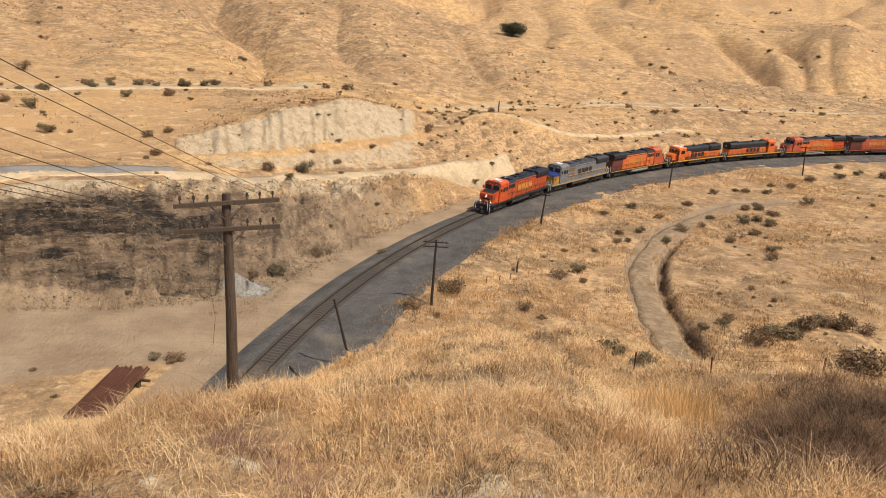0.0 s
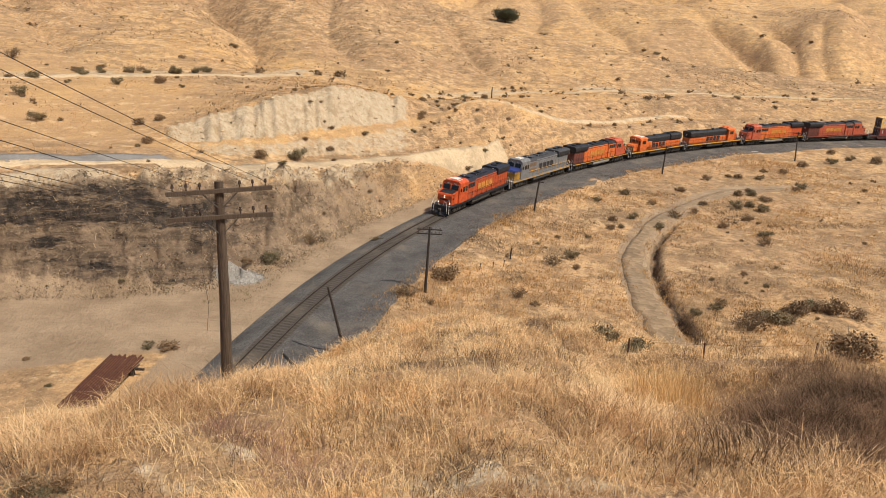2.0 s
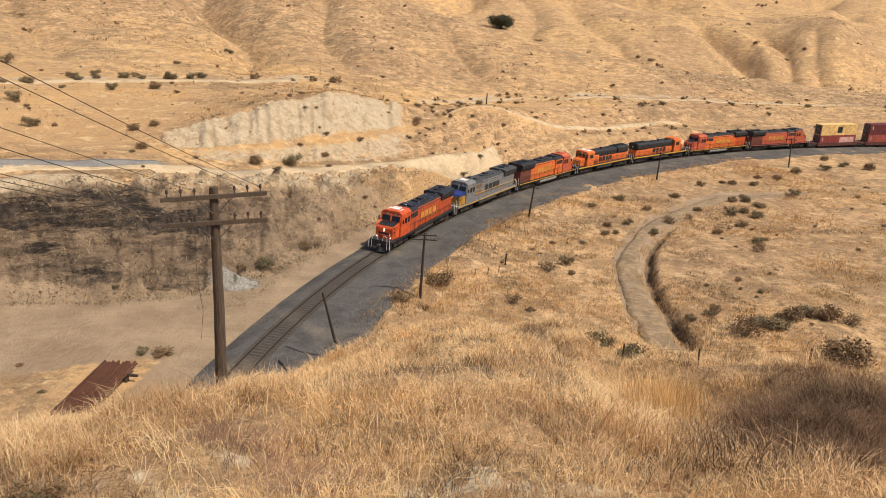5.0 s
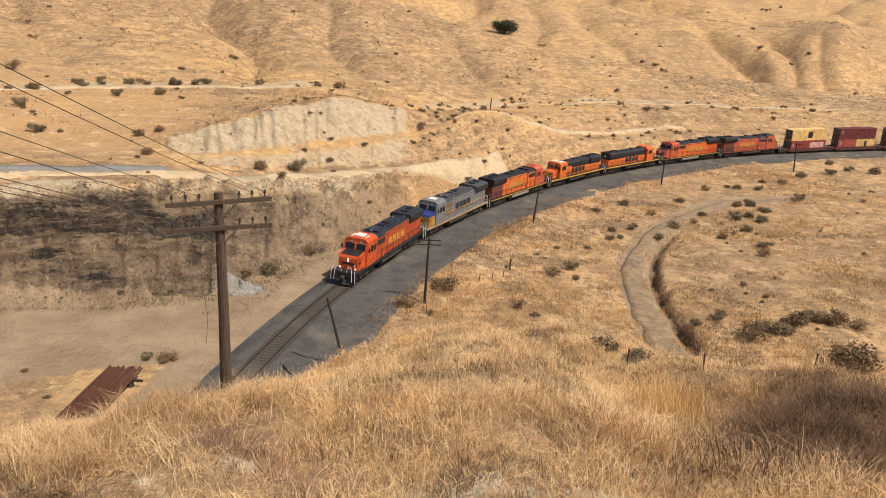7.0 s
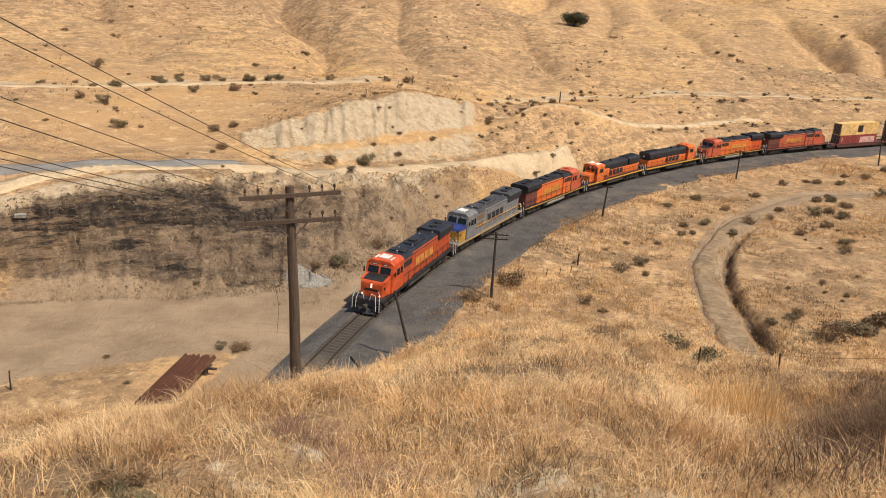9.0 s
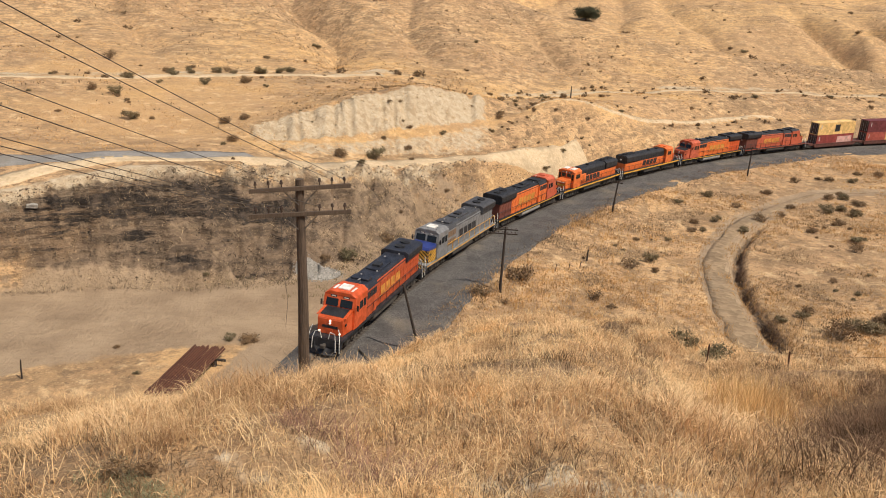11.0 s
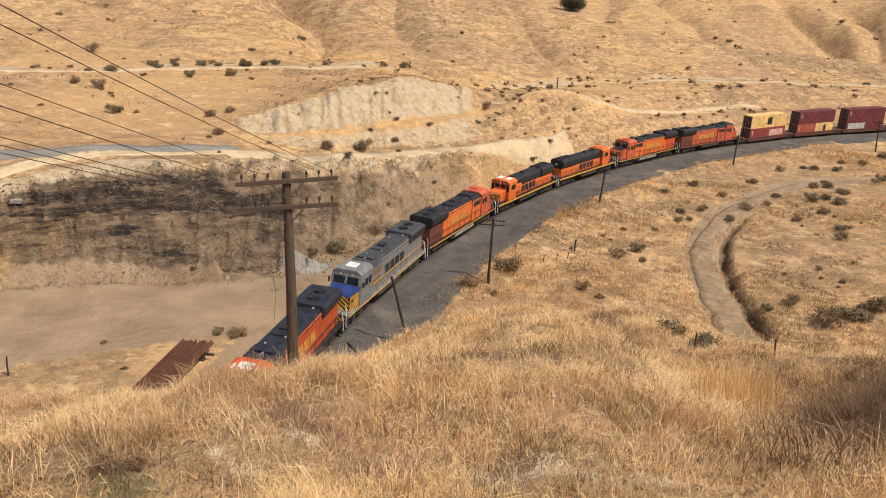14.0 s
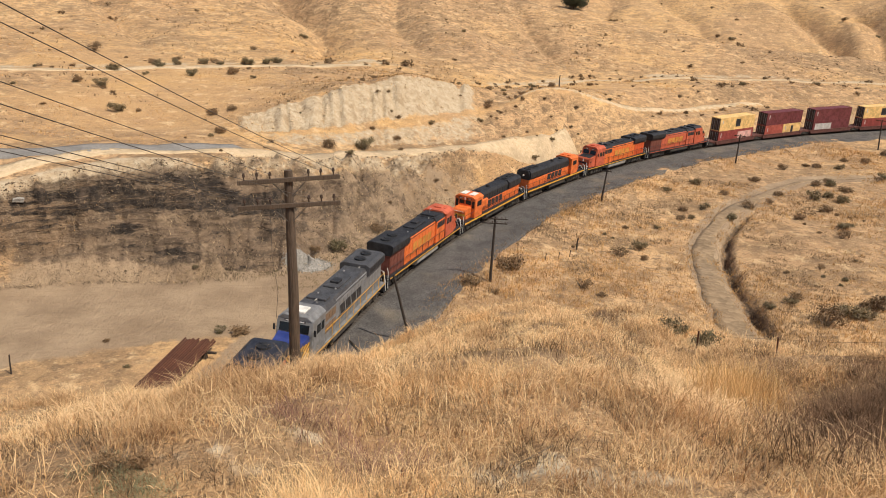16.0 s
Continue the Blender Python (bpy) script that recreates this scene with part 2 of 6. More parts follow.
def track(s):
    """Place on the track's centre line and the unit direction in which the train runs."""
    if s >= S_BEND:
        th = math.pi - s / R_READ
        p = np.array([CX + RC * math.cos(th), CY + RC * math.sin(th)])
        d = np.array([-math.sin(th), math.cos(th)])
    else:
        ph = (S_BEND - s) / R_BACK
        p = C2 - R_BACK * N0 * math.cos(ph) + R_BACK * T0 * math.sin(ph)
        d = N0 * math.sin(ph) + T0 * math.cos(ph)
    return p, d


def track_offset(x, y):
    """Signed distance from the centre line: positive on the outer side of the curve."""
    back = ((x - P0[0]) * T0[0] + (y - P0[1]) * T0[1]) > 0
    d1 = np.hypot(x - CX, y - CY) - RC
    d2 = R_BACK - np.hypot(x - C2[0], y - C2[1])
    th = np.arctan2(y - CY, x - CX)
    far = (th < 0.55) & (th > -2.5) & ~back
    return np.where(far, 99.0, np.where(back, d2, d1))


# ---- the lie of the land: lines of equal character round the viewpoint, as bearing, distance, height ----
LINES = {
    "slope": [(-40, 6.4, 25.5), (0, 6.4, 25.5), (36, 6.4, 25.7)],
    "brow": [(-34, 18.5, 20.8), (-27.5, 19.0, 20.3), (-20.3, 20.0, 19.4), (-12.2, 22.0, 18.5), (-6.2, 23.0, 18.5), (-1.7, 24.0, 19.2), (1.8, 25.0, 19.3), (7.5, 27.0, 18.8), (14.1, 27.0, 18.7), (19.3, 24.0, 19.5), (26.7, 20.0, 21.1), (36.4, 16.0, 23.0)],
    "foot": [(-40, 46, 0.3), (-12, 44, 0.0), (0, 52, -0.8), (8, 58, -2.0), (20, 62, -3.0), (36, 60, -3.0)],
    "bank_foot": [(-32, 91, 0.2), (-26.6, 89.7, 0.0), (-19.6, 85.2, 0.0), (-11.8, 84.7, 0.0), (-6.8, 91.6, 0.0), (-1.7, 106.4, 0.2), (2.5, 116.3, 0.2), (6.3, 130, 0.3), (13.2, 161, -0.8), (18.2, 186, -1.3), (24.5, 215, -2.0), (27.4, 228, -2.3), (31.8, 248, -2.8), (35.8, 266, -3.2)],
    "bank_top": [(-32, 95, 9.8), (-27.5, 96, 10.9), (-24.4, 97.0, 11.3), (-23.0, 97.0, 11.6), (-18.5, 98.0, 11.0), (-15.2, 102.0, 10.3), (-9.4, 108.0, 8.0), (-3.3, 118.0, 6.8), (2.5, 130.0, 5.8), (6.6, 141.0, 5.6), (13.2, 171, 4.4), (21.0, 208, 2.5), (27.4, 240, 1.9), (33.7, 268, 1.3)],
    "road_far": [(-32, 107, 12.0), (-25.5, 106.0, 12.0), (-20.5, 107.0, 11.3), (-15.5, 110.0, 10.4), (-9.4, 116.0, 8.8), (-3.3, 124.0, 7.2), (2.5, 135.0, 6.1), (6.6, 146.0, 5.7), (13.2, 175, 4.5), (21.0, 212, 2.6), (27.4, 244, 2.0), (33.7, 272, 1.5)],
    "scarp_foot": [(-32, 114, 12.2), (-25.4, 113.0, 11.9), (-18.7, 114.0, 10.9), (-14.0, 118.0, 10.7), (-7.4, 124.5, 10.0), (-1.7, 134.0, 9.5), (2.9, 146.0, 9.4), (4.9, 153.0, 10.7), (6.5, 158.0, 12.9), (8.1, 162.0, 13.1), (10.2, 169.0, 10.2), (12.3, 178.0, 6.6), (15.5, 196.0, 3.6), (20.9, 222, 2.8), (27.4, 250, 2.6), (33.6, 276, 3.1)],
    "scarp_top": [(-32, 126, 12.5), (-25.4, 125.0, 11.6), (-18.7, 125.0, 11.0), (-13.9, 128.0, 12.2), (-7.3, 135.0, 15.3), (-2.3, 142.0, 16.9), (0.8, 151.0, 13.7), (4.9, 167.0, 11.0), (6.5, 172.0, 11.6), (9.0, 186.0, 9.7), (20.8, 234, 6.7), (33.5, 288, 5.4)],
    "bench": [(-32, 165, 16.8), (-24.9, 165.0, 16.5), (-18.3, 170.0, 16.2), (-11.1, 178.0, 15.6), (-4.9, 190.0, 14.2), (1.6, 178.0, 9.9), (4.9, 188.0, 9.3), (9.7, 212.0, 9.0), (16.9, 236.0, 8.2), (24.4, 262, 6.4), (33.5, 299, 5.0)],
    "bench_back": [(-32, 172, 17.2), (-24.9, 172.0, 17.0), (-18.3, 177.0, 16.7), (-11.1, 184.0, 16.0), (-4.9, 198.0, 15.0), (1.6, 186.0, 11.5), (4.9, 194.0, 10.2), (9.7, 218.0, 9.8), (16.9, 242.0, 8.8), (24.4, 268, 6.7), (33.5, 305, 5.2)],
    "crest": [(-32, 340, 47), (-24.1, 340.0, 46.5), (-17.7, 335.0, 44.5), (-9.2, 345.0, 44.5), (-0.1, 330.0, 38.8), (7.5, 300.0, 26.6), (12.7, 290.0, 21.6), (19.4, 290.0, 16.2), (27.8, 316, 10.4), (33.4, 332, 6.6)],
    "dip": [(-30, 380, 44), (-9, 385, 42), (0, 370, 34), (7.5, 330, 20), (12.7, 320, 16), (19.4, 320, 11.5), (27.8, 334, 7.0), (33.4, 356, 3.5)],
    "second_crest": [(-30, 520, 68), (-9, 520, 70), (4, 500, 60), (10, 500, 53), (18.5, 470, 42.5), (21.5, 460, 37.5), (24.8, 450, 36.5), (28, 440, 29.5), (34.5, 430, 17.0)],
    "second_dip": [(-30, 600, 60), (10, 580, 44), (20, 560, 28), (36, 540, 5)],
    "third_crest": [(-30, 800, 95), (10, 800, 82), (26, 760, 46), (30, 740, 36), (36, 740, 27)],
    "third_dip": [(-30, 950, 80), (10, 950, 70), (36, 950, 10)],
    "range": [(-30, 1800, 190), (20, 1700, 170), (36, 1700, 150)],
    "far": [(-30, 4600, 260), (36, 4600, 260)],
}
AZ_TAB = np.arange(-180.0, 180.01, 0.25)


def smooth_table(vals, width):
    k = np.exp(-0.5 * (np.arange(-16, 17) * 0.25 / width) ** 2)
    return np.convolve(np.pad(vals, 16, mode="edge"), k / k.sum(), mode="valid")


TABLE = {n: [smooth_table(np.interp(AZ_TAB, [q[0] for q in l], [q[i] for q in l], period=360), 0.5 if n in ("bank_top", "brow", "scarp_top") else 0.9) for i in (1, 2)] for n, l in LINES.items()}


def lattice(ix, iy, seed):
    h = (ix.astype(np.int64) * 374761393 + iy.astype(np.int64) * 668265263 + seed * 982451653) & 0xFFFFFFFF
    h = ((h ^ (h >> 13)) * 1274126177) & 0xFFFFFFFF
    return ((h ^ (h >> 16)) & 0xFFFF) / 65535.0


def vnoise(x, y, seed=0):
    ix, iy = np.floor(x), np.floor(y)
    fx, fy = x - ix, y - iy
    fx, fy = fx * fx * fx * (fx * (fx * 6 - 15) + 10), fy * fy * fy * (fy * (fy * 6 - 15) + 10)
    a, b = lattice(ix, iy, seed), lattice(ix + 1, iy, seed)
    c, d = lattice(ix, iy + 1, seed), lattice(ix + 1, iy + 1, seed)
    return (a + (b - a) * fx) * (1 - fy) + (c + (d - c) * fx) * fy - 0.5


def fbm(x, y, octaves=4, seed=0):
    out, amp = 0.0, 1.0
    for o in range(octaves):
        out = out + amp * vnoise(x * 2 ** o + 17.3 * o, y * 2 ** o - 9.1 * o, seed + o)
        amp *= 0.5
    return out


def sstep(x, a, b):
    t = np.clip((x - a) / (b - a), 0, 1)
    return t * t * (3 - 2 * t)


def line_at(name, az):
    return np.interp(az, AZ_TAB, TABLE[name][0]), np.interp(az, AZ_TAB, TABLE[name][1])


FIELD_ROAD = [(86, 150), (74, 146.5), (63.8, 141.0), (53.9, 130.0), (46.6, 121.1), (41.0, 113.5), (37.3, 106.1), (35.0, 99.2), (33.3, 92.0), (32.0, 84.7), (31.4, 79.5), (31.0, 74.0)]


def poly_dist(x, y, pts):
    """Distance to a line of points, and on which side of it."""
    best, side = np.full(np.shape(x), 1e9), np.zeros(np.shape(x))
    for (ax, ay), (bx, by) in zip(pts[:-1], pts[1:]):
        dx, dy = bx - ax, by - ay
        t = np.clip(((x - ax) * dx + (y - ay) * dy) / (dx * dx + dy * dy), 0, 1)
        d = np.hypot(x - ax - t * dx, y - ay - t * dy)
        sd = np.sign(dx * (y - ay) - dy * (x - ax))
        side = np.where(d < best, sd, side)
        best = np.minimum(best, d)
    return best, side


def rounded(pts, n=6):
    """A smooth line through points (Catmull-Rom)."""
    p = [np.array(q, float) for q in pts]
    p = [2 * p[0] - p[1]] + p + [2 * p[-1] - p[-2]]
    out = []
    for i in range(1, len(p) - 2):
        for k in range(n):
            t = k / n
            out.append(0.5 * (2 * p[i] + (p[i + 1] - p[i - 1]) * t + (2 * p[i - 1] - 5 * p[i] + 4 * p[i + 1] - p[i + 2]) * t * t + (3 * p[i] - p[i - 1] - 3 * p[i + 1] + p[i + 2]) * t ** 3))
    return [tuple(q) for q in out] + [tuple(p[-2])]


FIELD_LINE = rounded(FIELD_ROAD, 4)
RAMP = [(22.5, 151.0), (18.0, 145.4), (13.1, 138.4), (9.7, 133.1), (6.0, 126.6)]


def land(x, y):
    """Height of the ground and its zones (pale soil, burnt with the gully's painted shade, bare dirt, golden grass with
    the far slope's painted light).
    """
    x, y = np.asarray(x, float), np.asarray(y, float)
    r, az = np.hypot(x, y), np.degrees(np.arctan2(x, y))
    names = list(LINES)
    knots = [(np.zeros_like(r), np.full_like(r, 28.0))] + [line_at(n, az) for n in names]
    z = np.full_like(r, 28.0)
    for (ra, za), (rb, zb) in zip(knots[:-1], knots[1:]):
        t = np.clip((r - ra) / np.maximum(rb - ra, 0.5), 0, 1)
        ease = 0.62 * t + 0.38 * t * t * (3 - 2 * t)
        z = np.where(r >= ra, za + (zb - za) * ease, z)
    k = dict(zip(names, knots[1:]))
    # folds and gullies of the hills
    hill = sstep(r, k["bench_back"][0] + 2, k["bench_back"][0] + 50)
    fold = fbm(az / 7.5 + fbm(x / 90, y / 90, 2, 3) * 1.2, r / 210.0, 3, 5)
    calm = np.exp(-((r - k["crest"][0]) / 26.0) ** 2) * 0.75
    behind = sstep(r, k["dip"][0], k["dip"][0] + 60)
    z = z + hill * (1 - calm) * (fold * (5.0 + 9.0 * behind) + fbm(x / 38, y / 38, 4, 9) * 3.0) * np.clip(r / 300, 0.5, 2.2)
    z = z + hill * fbm(x / 7, y / 7, 3, 13) * 0.55
    gully_az = -8.3 - 3.2 * (r - 195) / 140 + 0.8 * np.sin(r / 17.0)
    gully = np.clip(1 - np.abs(az - gully_az) / 4.2, 0, 1) ** 1.7 * sstep(r, 186, 230) * (1 - sstep(r, 345, 400))
    z = z - gully * 8.5
    for g0, g1, depth, half in ((9.0, 4.6, 3.2, 1.6), (15.5, 12.0, 2.6, 1.5), (23.0, 20.0, 1.8, 1.5), (-21.0, -24.0, 3.0, 2.2), (-2.0, -4.0, 3.5, 2.0)):
        ga_ = g0 + (g1 - g0) * (r - 200) / 110 + 0.5 * np.sin(r / 13.0 + g0)
        z = z - np.clip(1 - np.abs(az - ga_) / half, 0, 1) ** 1.6 * depth * hill * (1 - sstep(r, k["crest"][0] - 45, k["crest"][0] - 12))
    for g0, g1, depth, half in ((20.8, 26.8, 8.0, 1.9), (24.8, 29.4, 7.0, 1.7), (28.6, 31.0, 5.0, 1.3), (13.5, 18.0, 4.2, 1.8), (10.5, 12.0, 3.0, 1.4)):
        ga_ = g0 + (g1 - g0) * (470 - r) / 130 + 0.4 * np.sin(r / 19.0 + g0)
        z = z - np.clip(1 - np.abs(az - ga_) / half, 0, 1) ** 1.5 * depth * sstep(r, k["dip"][0] - 4, k["dip"][0] + 25) * (1 - sstep(r, k["second_crest"][0] - 50, k["second_crest"][0] - 5))
    # rills down the cut banks
    in_bank = sstep(r, k["bank_foot"][0], k["bank_foot"][0] + 3) * (1 - sstep(r, k["bank_top"][0] - 1, k["bank_top"][0] + 0.5))
    in_scarp = sstep(r, k["scarp_foot"][0], k["scarp_foot"][0] + 3) * (1 - sstep(r, k["scarp_top"][0] - 1, k["scarp_top"][0] + 1.5)) * sstep(az, -16, -13) * (1 - sstep(az, 1.2, 3.0))
    low_bank = sstep(r, k["road_far"][0], k["road_far"][0] + 1.5) * (1 - sstep(r, k["scarp_foot"][0] - 1.5, k["scarp_foot"][0] + 0.5)) * sstep(az, -15, -11) * (1 - sstep(az, 9, 13))
    rill = np.abs(fbm(az * 1.15 + r * 0.02, r / 26.0, 3, 21))
    z = z + in_scarp * (rill * 2.6 - 0.6 + fbm(x / 2.5, y / 2.5, 4, 23) * 1.1) + in_bank * (np.abs(fbm(az * 0.8 - r * 0.05, r / 14, 4, 33)) * 1.8 - 0.5 + fbm(x / 3.4 + y * 0.22, y / 3.0, 4, 35) * 2.2 + fbm(x / 1.1, y / 1.1, 3, 37) * 0.45) + low_bank * (rill * 1.0 - 0.2 + fbm(x / 2.5, y / 2.5, 3, 24) * 0.6)
    # the grassy slope at the viewer's feet
    near = 1 - sstep(r, k["brow"][0] - 1.5, k["brow"][0] + 4)
    hollow = np.exp(-((az - 24) / 7) ** 2 - ((r - 12.5) / 3.6) ** 2) * 0.9
    groove = np.exp(-((az - (15.6 + (18 - r) * 0.6)) / 1.4) ** 2) * sstep(r, 8, 12) * 0.45
    z = z + near * (fbm(x / 3.2, y / 3.2, 4, 41) * 0.75 * sstep(r, 2, 7) - hollow - groove)
    flat = sstep(r, k["brow"][0], k["brow"][0] + 10) * (1 - hill)
    z = z + flat * (fbm(x / 16, y / 16, 4, 51) * 0.9) * (1 - sstep(r, k["bank_foot"][0] - 20, k["bank_foot"][0] - 6) * (1 - sstep(r, k["bank_top"][0], k["bank_top"][0] + 4)) * 0.6)
    # the railway's shelf
    d = track_offset(x, y)
    zr = rail_z(x, y) - 0.62
    w_out, w_in = 1 - sstep(d, 8.0, 13.0), 1 - sstep(-d, 6.2, 14.0)
    steep = (az < -8) & (r < 60)
    w_in = np.where(steep, 1 - sstep(-d, 4.5, 11.0), w_in)
    shelf = np.where(d >= 0, w_out, w_in)
    z = z * (1 - shelf) + zr * shelf
    z = z + np.exp(-((d + 6.8) / 1.7) ** 2) * (fbm(x / 3.0, y / 3.0, 4, 69) * 0.26 - 0.02)
    # the track across the field, with a small eroded gully beside it
    fd, side = poly_dist(x, y, FIELD_LINE)
    on = 1 - sstep(fd, 1.7, 3.2)
    z = z - on * 0.25 - np.exp(-((fd - 2.75) / 0.7) ** 2) * (side > 0) * (1.4 + fbm(x / 2.0, y / 2.0, 3, 67) * 1.2) * sstep(-y, -124, -112)
    # zones
    pale = np.clip(in_scarp * 1.0 + low_bank * 0.55 * (1 - 0.8 * sstep(az, 1, 5)) + in_bank * sstep(az, -26, -21) * (0.30 + 0.06 * sstep(az, -9, 0) - 0.2 * sstep(az, 3, 8)) + in_bank * sstep(r, k["bank_top"][0] - 5.5, k["bank_top"][0] - 2.0) * 0.3, 0, 1)
    verge = np.exp(-((r - k["bench"][0] - 5) / 3.5) ** 2) * 0.62 + np.exp(-((r - k["bank_top"][0]) / 2.0) ** 2) * 0.6 * (1 - 0.6 * sstep(az, 0, 4))
    pale = np.maximum(pale, verge * (0.8 + fbm(x / 9, y / 9, 3, 61) * 0.9))
    for bx_, by_, br_ in ((0.45, 5.85, 0.6), (1.0, 6.1, 0.55), (1.5, 5.8, 0.5), (-2.1, 5.9, 0.35), (3.4, 7.2, 0.5), (-1.0, 6.6, 0.35)):
        pale = np.maximum(pale, np.exp(-((x - bx_) ** 2 * 0.35 + (y - by_) ** 2 * 1.6) / br_ ** 2) * (0.62 + fbm(x / 0.25, y / 0.25, 3, 65) * 1.3))
    pale = pale * (1 - 0.72 * sstep(az, -3, 2) * sstep(r, k["bank_foot"][0], k["bank_foot"][0] + 2) * (1 - sstep(r, k["bank_top"][0] - 0.3, k["bank_top"][0] + 0.6)))
    flat_l = sstep(r, 66, 72) * (1 - sstep(r, k["bank_foot"][0] - 2, k["bank_foot"][0] + 2)) * (1 - sstep(az, -8, -3)) * sstep(d, 1, 3)
    service = sstep(d, 2.8, 3.6) * (1 - sstep(d, 7.0, 9.0)) * 0.9
    worn = np.exp(-((az - (15.6 + (18 - r) * 0.6)) / 1.2) ** 2) * sstep(r, 8, 10) * near * 0.6
    bare = np.maximum(in_bank, sstep(r, k["bank_foot"][0] - 2.5, k["bank_foot"][0]) * (1 - sstep(r, k["bank_foot"][0] + 3, k["bank_foot"][0] + 5)) * (1 - sstep(az, -2, 4))) * (0.72 - 0.25 * sstep(az, -6, 4)) * (1 - sstep(r, k["bank_top"][0] - 5, k["bank_top"][0] - 1.5))
    dirt = np.clip(np.maximum(np.maximum(np.maximum(flat_l, service), worn), bare) + on * 0.9, 0, 1)
    top = k["bank_top"][0]
    ragged = fbm(az / 3.2, z / 1.1, 4, 63)
    band = np.interp(az, [-29, -24, -17, -15, -10, -8], [8.0, 8.2, 7.5, 5.6, 4.4, 4.0])
    b1 = in_bank * sstep(az, -31.5, -28) * (1 - sstep(az, -13.0, -8.0)) * np.exp(-((z - band) / (2.2 - 0.8 * sstep(az, -18, -12))) ** 2) * (1.45 + ragged * 0.9)
    for aa, zz, da, dz in ((-23.0, 4.6, 2.2, 0.9), (-19.6, 2.0, 2.4, 1.2), (-26.0, 5.2, 1.6, 0.6), (-16.5, 3.4, 1.6, 0.6)):
        b1 = np.maximum(b1, in_bank * np.exp(-((az - aa) / da) ** 2 - ((z - zz) / dz) ** 2) * (1.0 + ragged * 1.1))
    b2 = np.exp(-((az + 15.0) / 4.2) ** 2) * np.exp(-((r - k["bank_foot"][0] - 2.6) / 1.5) ** 2) * (0.6 + ragged * 0.5)
    b3 = in_bank * (1 - sstep(az, -4, 5)) * (0.56 + ragged * 0.34) * (1 - 0.45 * sstep(z, band + 1.9, band + 3.0)) * (1 - 0.45 * sstep(az, -12, -5))
    burn_shade = np.clip(np.maximum(np.maximum(b1, b2), b3), 0, 1) * (1 - sstep(r, top - 0.8, top + 0.4)) * sstep(r, k["bank_foot"][0] - 3, k["bank_foot"][0])
    # shade inside the gully, painted through the burnt zone
    ditch_shade = np.exp(-((fd - 2.75) / 0.55) ** 2) * (side > 0) * 0.8 * sstep(-y, -124, -112)
    gold_lit = np.clip(0.45 + fbm(x / 45, y / 45, 3, 71) * 1.5, 0, 1)
    gold_lit = np.maximum(gold_lit * (1 - 0.7 * sstep(az, 3, 5) * (r < k["scarp_top"][0])), np.exp(-((r - k["scarp_foot"][0]) / (4 - 2 * sstep(az, 1, 4))) ** 2) * 0.9)
    gold_lit = np.where((d < -7) & (d > -180), gold_lit * 0.85, gold_lit)
    gold_lit = np.maximum(gold_lit, np.exp(-((az + 24) / 7) ** 2 - ((r - 140) / 13) ** 2) * 1.3)
    rd = poly_dist(x, y, RAMP)[0]
    ramp_on = np.exp(-(rd / 1.7) ** 2)
    gold_lit, pale, dirt, burn_shade = np.maximum(gold_lit, ramp_on), pale * (1 - ramp_on), dirt * (1 - 0.8 * ramp_on), burn_shade * (1 - ramp_on)
    # slope lighting put into colour: near hill duller, ground past the crest more golden
    gold_lit = np.maximum(gold_lit * (1 - 0.6 * hill), sstep(r, k["crest"][0] - 4, k["crest"][0] + 6) * 0.55)
    burn_shade = np.maximum(np.maximum(burn_shade, ditch_shade), in_bank * 0.4 * (1 - sstep(az, -27, -24)) * (z < 9.6))
    return z, np.stack([pale, burn_shade, dirt, gold_lit], -1)


def litter_shade_at(x, y):
    """How much old brown thatch, with the shade under stalks painted in, darkens the soil: the near slope and the
    field.
    """
    r, az = np.hypot(x, y), np.degrees(np.arctan2(x, y))
    near = 1 - sstep(r, 30, 44)
    field = sstep(r, 44, 60) * (track_offset(x, y) < -7) * 0.14
    return np.clip(np.maximum(near * 0.8, field) * (0.9 + fbm(x / 2.5, y / 2.5, 3, 301)), 0, 1)


def mesh_from(name, verts, faces, mat, smooth=True):
    me = bpy.data.meshes.new(name)
    me.vertices.add(len(verts))
    me.vertices.foreach_set("co", np.asarray(verts, np.float32).ravel())
    faces = np.asarray(faces, np.int32)
    n, k = faces.shape
    me.loops.add(n * k)
    me.loops.foreach_set("vertex_index", faces.ravel())
    me.polygons.add(n)
    me.polygons.foreach_set("loop_start", np.arange(0, n * k, k, dtype=np.int32))
    me.polygons.foreach_set("loop_total", np.full(n, k, np.int32))
    me.polygons.foreach_set("use_smooth", np.full(n, smooth))
    me.materials.append(mat)
    me.update(calc_edges=True)
    me.validate()
    return me


def grid_faces(rows, cols):
    i = np.arange(rows - 1)[:, None] * cols + np.arange(cols - 1)[None, :]
    return np.stack([i, i + 1, i + cols + 1, i + cols], -1).reshape(-1, 4)


